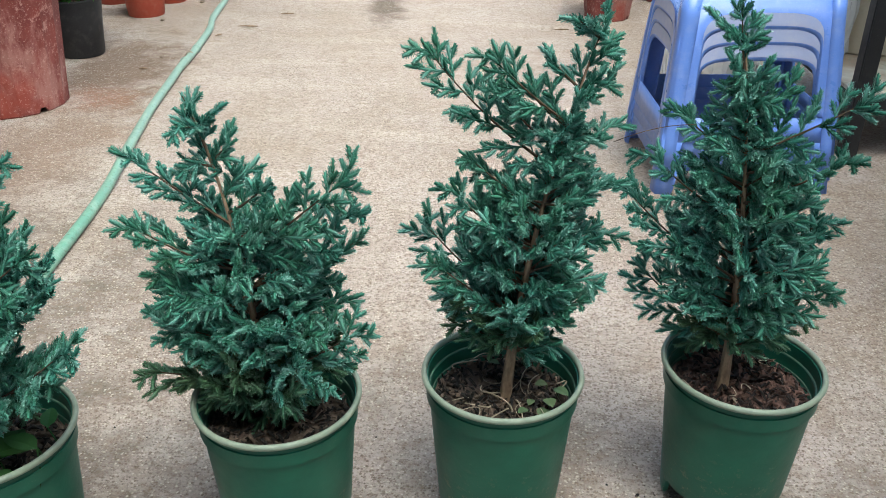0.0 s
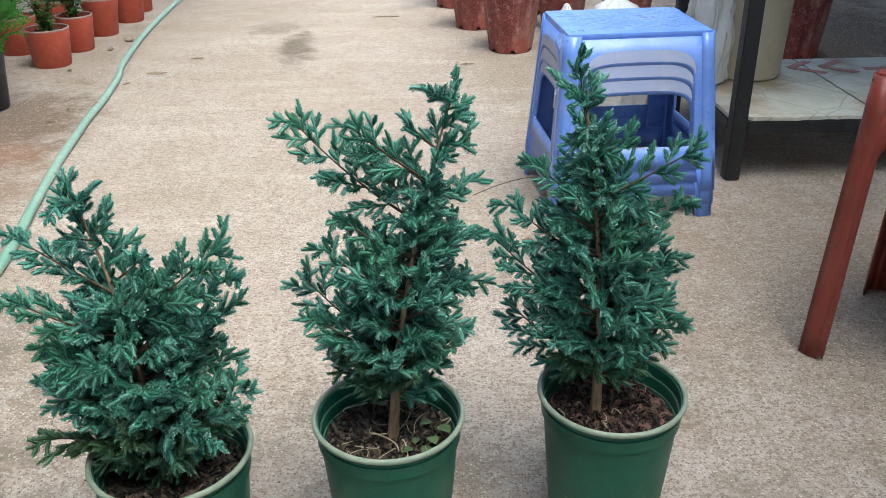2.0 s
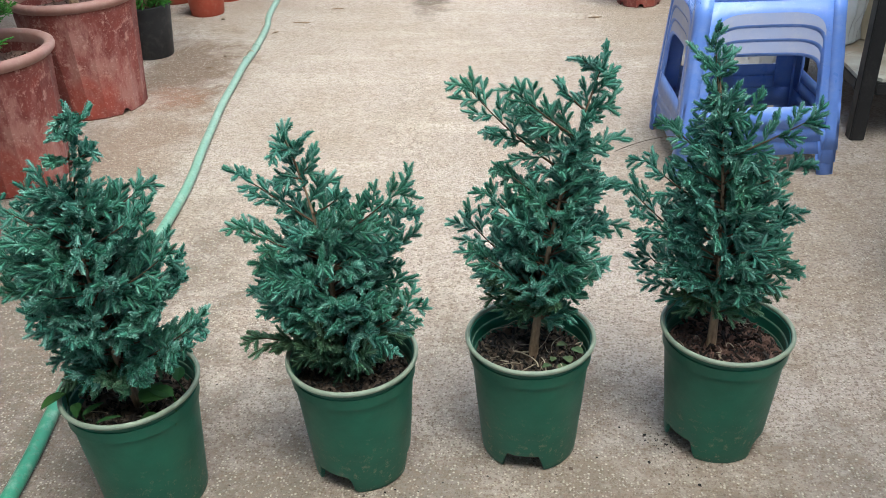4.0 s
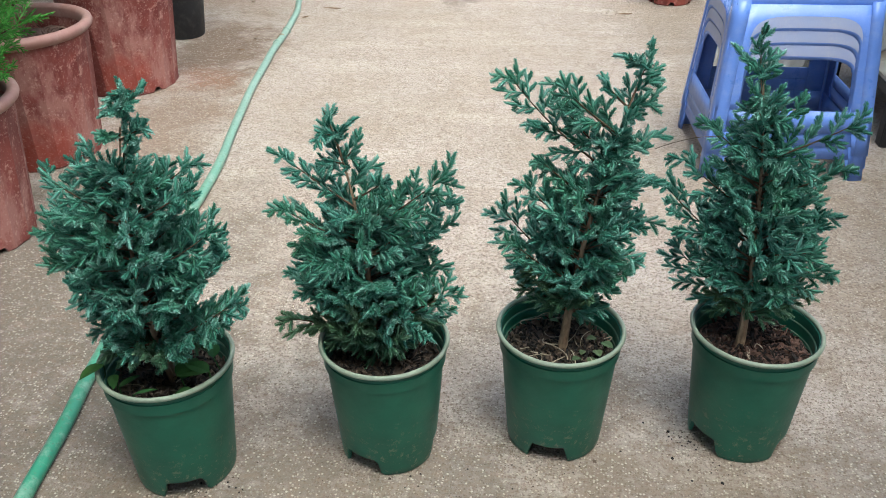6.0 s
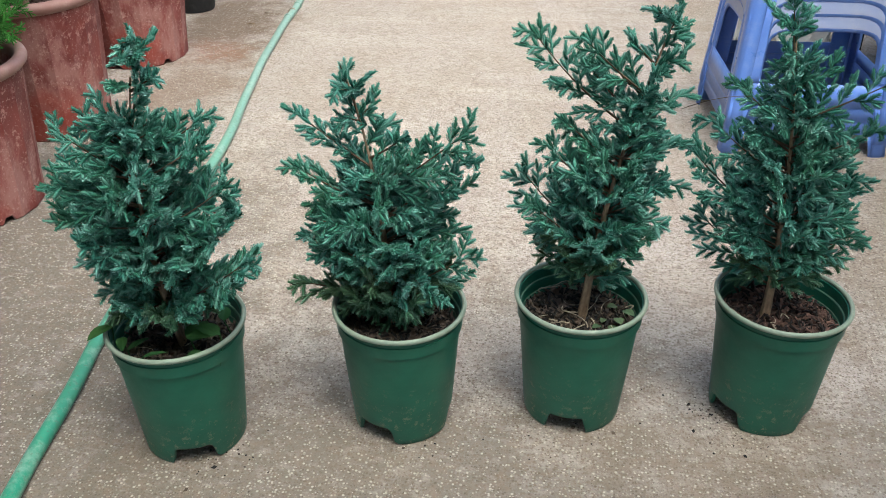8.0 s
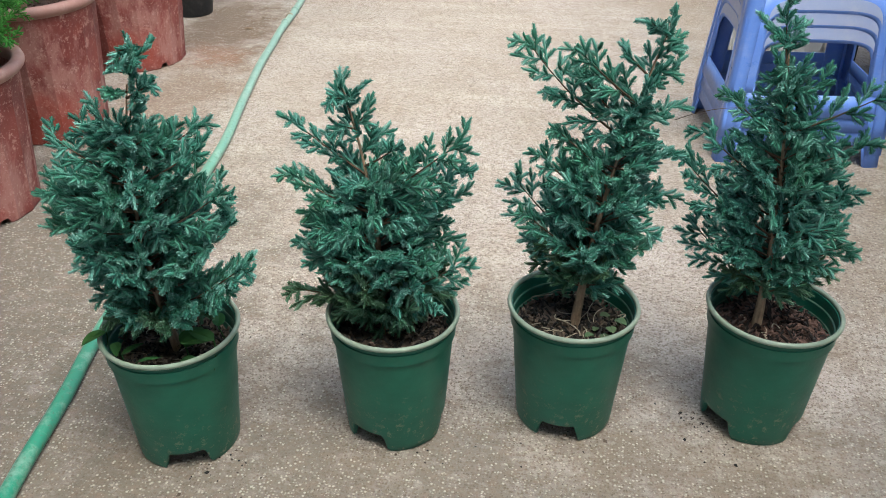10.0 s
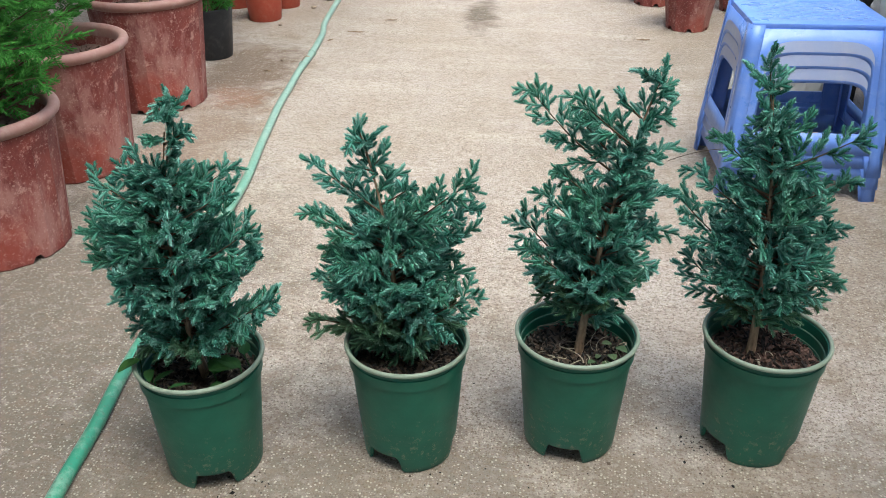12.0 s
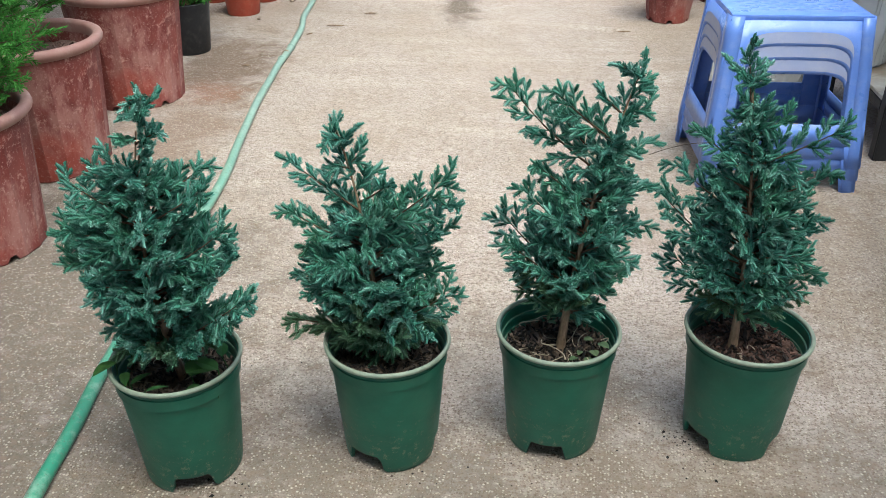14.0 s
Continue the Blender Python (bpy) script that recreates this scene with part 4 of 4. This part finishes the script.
# ---- plastic stools ----
def stool(m, label, W, Dp, w, d, H, material, dust, band=None, bar=True, group="", name="plastic_stool", arch=0.34, slots=True, legw=0.05, panel=None):
    """A square plastic stool: W x Dp at the feet, w x d at the seat. bar: (low, high) of the lower rails."""
    root = thing(name, m, label, "stool", group)
    hx, hy = w / 2, d / 2

    def corner(sx, sy, z):
        k = 1 - z / H
        return Vector((sx * (hx + (W / 2 - hx) * k), sy * (hy + (Dp / 2 - hy) * k), z))

    def solid(bm, thick, nm, mat, parent, lab="", bev=0.0):
        ob = part(nm, bm, mat, parent, lab, True)
        s = ob.modifiers.new("thickness", "SOLIDIFY")
        s.thickness, s.offset = thick, -1
        return ob

    # seat with rows of slots
    bm = bmesh.new()
    xs, ys = [-hx + 0.012], [-hy + 0.012]
    while xs[-1] < hx - 0.02:
        xs.append(xs[-1] + 0.0098)
    while ys[-1] < hy - 0.024:
        ys += [ys[-1] + 0.0105, ys[-1] + 0.0165]
    xs[-1], ys[-1] = hx - 0.012, hy - 0.012
    g = [[bm.verts.new((x, y, H)) for x in xs] for y in ys]
    for j in range(len(ys) - 1):
        for i in range(len(xs) - 1):
            hole = slots and j % 2 == 1 and 1 < j < len(ys) - 3 and 1 < i < len(xs) - 3 and (i + (j // 2) * 2) % 4 < 2
            if not hole:
                bm.faces.new((g[j][i], g[j][i + 1], g[j + 1][i + 1], g[j + 1][i]))
    edge = [e for e in bm.edges if e.is_boundary and all(abs(v.co.x) > hx - 0.013 or abs(v.co.y) > hy - 0.013 for v in e.verts)]
    ex = bmesh.ops.extrude_edge_only(bm, edges=edge)
    for v in (q for q in ex["geom"] if isinstance(q, bmesh.types.BMVert)):
        v.co.x += 0.008 * (1 if v.co.x > hx - 0.013 else -1 if v.co.x < -hx + 0.013 else 0)
        v.co.y += 0.008 * (1 if v.co.y > hy - 0.013 else -1 if v.co.y < -hy + 0.013 else 0)
        v.co.z -= 0.003
    edge = [e for e in ex["geom"] if isinstance(e, bmesh.types.BMEdge)]
    ex = bmesh.ops.extrude_edge_only(bm, edges=edge)
    for v in (q for q in ex["geom"] if isinstance(q, bmesh.types.BMVert)):
        v.co.x += 0.0038 * (1 if v.co.x > 0 else -1)
        v.co.y += 0.0038 * (1 if v.co.y > 0 else -1)
        v.co.z -= 0.012
    solid(bm, 0.003, "seat", material, root)
    low, high = (bar if bar else (0.0, 0.0))
    for sx, sy in ((-1, -1), (1, -1), (1, 1), (-1, 1)):
        bm = bmesh.new()
        rows = []
        for k in range(9):
            z = (H - 0.006) * k / 8
            c = corner(sx, sy, z)
            reach = 0.030 if k else 0.032
            r, e = 0.016, 0.0016
            ring = [(-sx * reach, sy * e), (-sx * r, sy * e)]
            ring += [(sx * (-r + (r + e) * math.sin(a)), sy * (-r + (r + e) * math.cos(a))) for a in (math.pi / 2 * q / 6 for q in range(1, 6))]
            ring += [(sx * e, -sy * r), (sx * e, -sy * reach)]
            rows.append([bm.verts.new((c.x + x, c.y + y, z)) for x, y in ring])
        for a, b in zip(rows, rows[1:]):
            for q in range(len(a) - 1):
                bm.faces.new((a[q], a[q + 1], b[q + 1], b[q]))
        ob = solid(bm, 0.003, "leg", material, root)
        ob.modifiers[0].offset = 0
    ztop = H - 0.013
    for sx, sy, tx, ty in ((-1, -1, 1, -1), (1, -1, 1, 1), (1, 1, -1, 1), (-1, 1, -1, -1)):
        def at(u, z, push=0.0):
            a, b = corner(sx, sy, z), corner(tx, ty, z)
            p = a.lerp(b, u)
            n = Vector((a.y - b.y, b.x - a.x, 0)).normalized()
            if n.dot(p) < 0:
                n = -n
            return p + n * push
        bm = bmesh.new()
        wide = (corner(sx, sy, 0.15) - corner(tx, ty, 0.15)).length
        u0 = legw / wide
        zb = high if bar else 0.0
        zt = H - H * arch
        # the opening's edge: an arch with round upper corners, a straight sill
        inner, outer = [], []
        N = 28
        for k in range(N + 1):
            f = k / N
            if f < 0.3:
                u, z = u0, zb + (zt - 0.045 - zb) * f / 0.3
                ou, oz = 0.0, z
            elif f <= 0.7:
                a = math.pi * (f - 0.3) / 0.4
                u = 0.5 - (0.5 - u0) * math.copysign(abs(math.cos(a)) ** 0.45, math.cos(a))
                z = zt - 0.045 + 0.045 * math.sin(a) ** 0.6
                ou = (f - 0.3) / 0.4
                oz = ztop
            else:
                u, z = 1 - u0, zb + (zt - 0.045 - zb) * (1 - f) / 0.3
                ou, oz = 1.0, z
            inner.append((u, z))
            outer.append((ou, oz))
        vi = [bm.verts.new(at(u, z)) for u, z in inner]
        vr = [bm.verts.new(at(u + (0.012 if u < 0.5 else -0.012) * (-1), min(z + 0.006, ztop), 0.003)) for u, z in inner]
        vo = [bm.verts.new(at(u, z)) for u, z in outer]
        for k in range(N):
            bm.faces.new((vi[k], vi[k + 1], vr[k + 1], vr[k]))
            bm.faces.new((vr[k], vr[k + 1], vo[k + 1], vo[k]))
        if bar:
            q = [bm.verts.new(at(u, z)) for u, z in ((0, high), (u0, high), (1 - u0, high), (1, high), (1, low), (1 - u0, low), (u0, low), (0, low))]
            bm.faces.new((q[0], q[1], q[6], q[7]))
            bm.faces.new((q[1], q[2], q[5], q[6]))
            bm.faces.new((q[2], q[3], q[4], q[5]))
            ul = u0 * 0.8
            for a, b in ((0.0, ul), (1 - ul, 1.0)):
                c = [bm.verts.new(at(u, z)) for u, z in ((a, low), (b, low), (b - (0.02 if a == 0 else 0), 0.0), (a + (0.02 if a else 0), 0.0))]
                bm.faces.new(c)
        bmesh.ops.remove_doubles(bm, verts=bm.verts, dist=0.0003)
        solid(bm, 0.003, "side_panel", panel or material, root)
        if band:
            bm = bmesh.new()
            zlo = zt + 0.008
            q = []
            for k in range(17):
                a = math.pi * k / 16
                u = 0.5 - (0.5 - u0 * 0.9) * math.copysign(abs(math.cos(a)) ** 0.5, math.cos(a))
                q.append((bm.verts.new(at(u, zlo - 0.045 + 0.045 * math.sin(a) ** 0.6, 0.004)), bm.verts.new(at(u, zlo - 0.045 + (H - 0.036 - zlo + 0.045) * math.sin(a) ** 0.5, 0.004))))
            for a, b in zip(q, q[1:]):
                bm.faces.new((a[0], b[0], b[1], a[1]))
            bmesh.ops.remove_doubles(bm, verts=bm.verts, dist=0.0003)
            part("rubbed_panel", bm, dust, root, "scuffed paler panel", True)
    return root


STOOL = pose(0.553, 1.912, 0, 0, 0, 6.5)
for k in range(3):
    stool(STOOL @ pose(0, 0, 0.031 * k), "blue plastic stool nested in a stack of stools", 0.36, 0.33, 0.31, 0.25, 0.342, M_BLUE, M_BLUEDUST,
          band=True, bar=(0.05, 0.10), group="stack of blue stools", slots=True, arch=0.20)
stool(pose(0.966, 1.227, 0, 0, 0, -45), "red-brown plastic stool with rounded corners on the concrete", 0.30, 0.30, 0.262, 0.262, 0.47, M_MAROON, M_MAROON,
      band=None, bar=None, slots=False, name="plastic_stool", arch=0.2, legw=0.04)


# ---- steel bench with a stone shelf ----
def bench():
    root = thing("steel_bench", pose(0.853, 1.990, 0, 0, 0, 3.0), "black steel bench with low shelf of broken marble", "bench")
    wide, deep, high, tube_w = 1.5, 0.52, 0.78, 0.036
    for x in (0, wide):
        for y in (0, deep):
            bm = bmesh.new()
            box(bm, (x - tube_w / 2, y - tube_w / 2, 0), (x + tube_w / 2, y + tube_w / 2, high), 0.003)
            part("leg", bm, M_STEEL, root)
    for z, nm in ((0.118, "lower_rail"), (high - 0.03, "upper_rail")):
        for lo, hi in (((0.02, -0.017, z), (wide - 0.02, 0.017, z + 0.03)), ((0.02, deep - 0.017, z), (wide - 0.02, deep + 0.017, z + 0.03)),
                       ((-0.017, 0.02, z), (0.017, deep - 0.02, z + 0.03)), ((wide - 0.017, 0.02, z), (wide + 0.017, deep - 0.02, z + 0.03))):
            bm = bmesh.new()
            box(bm, lo, hi, 0.003)
            part(nm, bm, M_STEEL, root)
    bm = bmesh.new()
    box(bm, (-0.03, -0.03, high + 0.001), (wide + 0.03, deep + 0.03, high + 0.025), 0.004)
    part("bench_top", bm, M_SLAB, root)
    # shelf: slabs with ragged front edges
    rng = random.Random(6)
    xs = [-0.02, 0.34, 0.72, 1.1, wide + 0.02]
    for a, b in zip(xs, xs[1:]):
        bm = bmesh.new()
        n = 14
        fr = [(a + 0.003 + (b - a - 0.006) * k / n, -0.012 + rng.uniform(-0.006, 0.006) if abs(a + (b - a) * k / n) > 0.02 and a > -0.1 else 0.02) for k in range(n + 1)]
        fr = [(x, y if x > 0.025 else 0.022) for x, y in fr]
        bk = [(x, deep + 0.0) for x, _ in fr]
        top = [[bm.verts.new((x, y, z)) for x, y in row] for z in (0.157, 0.1485) for row in (fr, bk)]
        tf, tb, lf, lb = top
        for k in range(n):
            bm.faces.new((tf[k], tf[k + 1], tb[k + 1], tb[k]))
            bm.faces.new((lf[k], lf[k + 1], lb[k + 1], lb[k]))
            bm.faces.new((tf[k], tf[k + 1], lf[k + 1], lf[k]))
            bm.faces.new((tb[k], tb[k + 1], lb[k + 1], lb[k]))
        for e in (0, n):
            bm.faces.new((tf[e], tb[e], lb[e], lf[e]))
        part("shelf_slab", bm, M_SLAB, root, "broken pale marble slab with brown stains")
    for cx, cy, ln, rz in ((0.33, 0.455, 0.10, 40), (0.33, 0.39, 0.10, -40), (0.42, 0.455, 0.10, 40), (0.42, 0.39, 0.10, -40), (0.55, 0.40, 0.12, 6)):
        bm = bmesh.new()
        box(bm, (-ln / 2, -0.012, 0), (ln / 2, 0.012, 0.0012), 0, pose(cx, cy, 0.1575, 0, 0, rz))
        part("paint_mark", bm, M_RUST, root, "faded pink painted strokes")
    return root


bench()


def bucket(x, y, z):
    root = thing("plastic_bucket", pose(x, y, z), "tall dirty cream plastic bucket on the bench shelf", "bucket")
    bm = bmesh.new()
    lathe(bm, [(0.002, 0.0), (0.088, 0.0), (0.094, 0.006), (0.099, 0.12), (0.106, 0.33), (0.103, 0.33), (0.096, 0.12), (0.088, 0.012), (0.002, 0.01)], 56)
    part("body", bm, M_CREAM, root, "", True)
    bm = bmesh.new()
    lathe(bm, [(0.107 + 0.004 * math.cos(a), 0.326 + 0.005 * math.sin(a)) for a in (2 * math.pi * k / 8 for k in range(8))], 56, True)
    part("rim", bm, M_CREAM, root, "", True)


bucket(0.975, 2.373, 0.158)


def sack(x, y, z, rx, ry, h, label, seed, turn=0, name="plastic_bag"):
    """A crumpled bag, gathered at the top."""
    bm = bmesh.new()

    def crumple(a, r, zz):
        k = 1 + 0.3 * noise.noise((math.cos(a) * 2.2 + seed, math.sin(a) * 2.2, zz * 12)) - 0.22 * abs(noise.noise((math.cos(a) * 5, math.sin(a) * 5 + seed, zz * 18))) + 0.1 * noise.noise((math.cos(a) * 11, math.sin(a) * 11 + seed, zz * 45))
        return r * k, zz
    prof = [(0.01, 0.0), (0.8, 0.0), (0.97, 0.03 * h), (1.0, 0.25 * h), (0.97, 0.5 * h), (0.8, 0.75 * h), (0.5, 0.92 * h), (0.18, 0.99 * h), (0.02, h)]
    fine = []
    for (r0, z0), (r1, z1) in zip(prof, prof[1:]):
        fine += [(r0 + (r1 - r0) * k / 3, z0 + (z1 - z0) * k / 3) for k in range(3)]
    lathe(bm, [(r, zz) for r, zz in fine], 72, False, crumple)
    bmesh.ops.transform(bm, matrix=Matrix.Diagonal((rx, ry, 1, 1)), verts=bm.verts)
    ob = part(name, bm, M_BAG, None, "", True)
    ob.matrix_world = pose(x, y, z, 0, 0, turn)
    return tagged(ob, label, "bag")


sack(0.846, 2.30, 0.158, 0.06, 0.07, 0.34, "crumpled translucent white plastic bag beside the bucket", 1)
sack(0.653, 2.60, 0.0, 0.13, 0.10, 0.325, "white plastic sack on the floor behind the stools", 2)
sack(0.492, 2.468, 0.0, 0.035, 0.05, 0.335, "small white plastic bag behind the stools", 4)

# red pot in the shade behind the bench
red_pot(1.414, 3.198, "dark red plastic pot in the shade behind the bench", 4, 0.26, 0.12, 0.085, 14, "red_plant_pot", "pots behind the bench")


# ---- loose bits on the floor ----
def twig_on_floor(x, y, length, turn):
    bm = bmesh.new()
    h = length / 2
    tube(bm, [(-h, 0, 0.0045), (-h * 0.3, 0.003, 0.005), (h * 0.4, -0.002, 0.0055), (h, 0.002, 0.005)], [0.0015, 0.0025, 0.003, 0.0015], 6)
    ob = part("twig", bm, M_BARK, None)
    ob.matrix_world = pose(x, y, 0, 0, 0, turn)
    tagged(ob, "short dry brown twig lying on the concrete", "twig", "litter on the floor")


for x, y, ln, t in ((-0.883, 3.009, 0.07, 3), (-0.797, 3.215, 0.05, 15), (-0.141, 3.951, 0.12, 5), (0.218, 3.100, 0.05, 10), (-0.944, 2.875, 0.03, 60), (-1.033, 2.462, 0.025, 10)):
    twig_on_floor(x, y, ln, t)


def stone(x, y, s, seed):
    bm = bmesh.new()
    bmesh.ops.create_icosphere(bm, subdivisions=2, radius=s)
    for v in bm.verts:
        v.co *= 1 + 0.35 * noise.noise(v.co / s + Vector((seed, 0, 0)))
        v.co.z *= 0.6
    lo = min(v.co.z for v in bm.verts)
    ob = part("stone", bm, M_CLOD, None)
    ob.matrix_world = pose(x, y, -lo - 0.001)
    tagged(ob, "small grey-brown stone on the concrete", "stone", "litter on the floor")


for k, (x, y, s) in enumerate(((-1.165, 3.527, 0.02), (-1.183, 3.372, 0.012), (-1.220, 3.063, 0.008), (-1.034, 2.601, 0.006))):
    stone(x, y, s, k)


def scatter(name, count, seed, area, size, material, label, clumps=None):
    """Small loose grains as one object."""
    rng = random.Random(seed)
    v, f = [], []
    for _ in range(count):
        if clumps:
            cx, cy, cr = clumps[rng.randrange(len(clumps))]
            x, y = rng.gauss(cx, cr), rng.gauss(cy, cr)
        else:
            x, y = rng.uniform(area[0], area[1]), area[2] + (area[3] - area[2]) * rng.random() ** 1.5
        s = size * rng.uniform(0.4, 1.0) * (1.0 if rng.random() < 0.93 else 2.0)
        a = rng.uniform(0, 6.28)
        n = len(v)
        ca, sa = math.cos(a) * s, math.sin(a) * s
        k = rng.uniform(0.5, 1)
        z = 0.0004
        v += [(x + ca, y + sa, z), (x - sa * k, y + ca * k, z), (x - ca, y - sa, z), (x + sa * k, y - ca * k, z), (x + ca * 0.2, y, z + s * 0.9)]
        f += [(n, n + 1, n + 4), (n + 1, n + 2, n + 4), (n + 2, n + 3, n + 4), (n + 3, n, n + 4)]
    me = bpy.data.meshes.new(name)
    me.from_pydata(v, [], f)
    me.materials.append(material)
    tagged(new(name, me), label, "grit", kind="stuff")


scatter("grit", 16000, 2, (-1.2, 1.3, 0.35, 3.4), 0.0013, M_STONE, "pale loose grit and sand on the concrete")
scatter("soil_crumbs", 150, 3, None, 0.0023, M_SOIL, "dark soil crumbs spilt round the pots",
        [(0.299, 0.826, 0.012), (0.349, 0.763, 0.018), (0.305, 0.821, 0.02), (-0.061, 0.695, 0.03), (0.122, 0.749, 0.03), (-0.328, 0.615, 0.03), (-0.248, 0.837, 0.15), (0.248, 0.779, 0.1)])
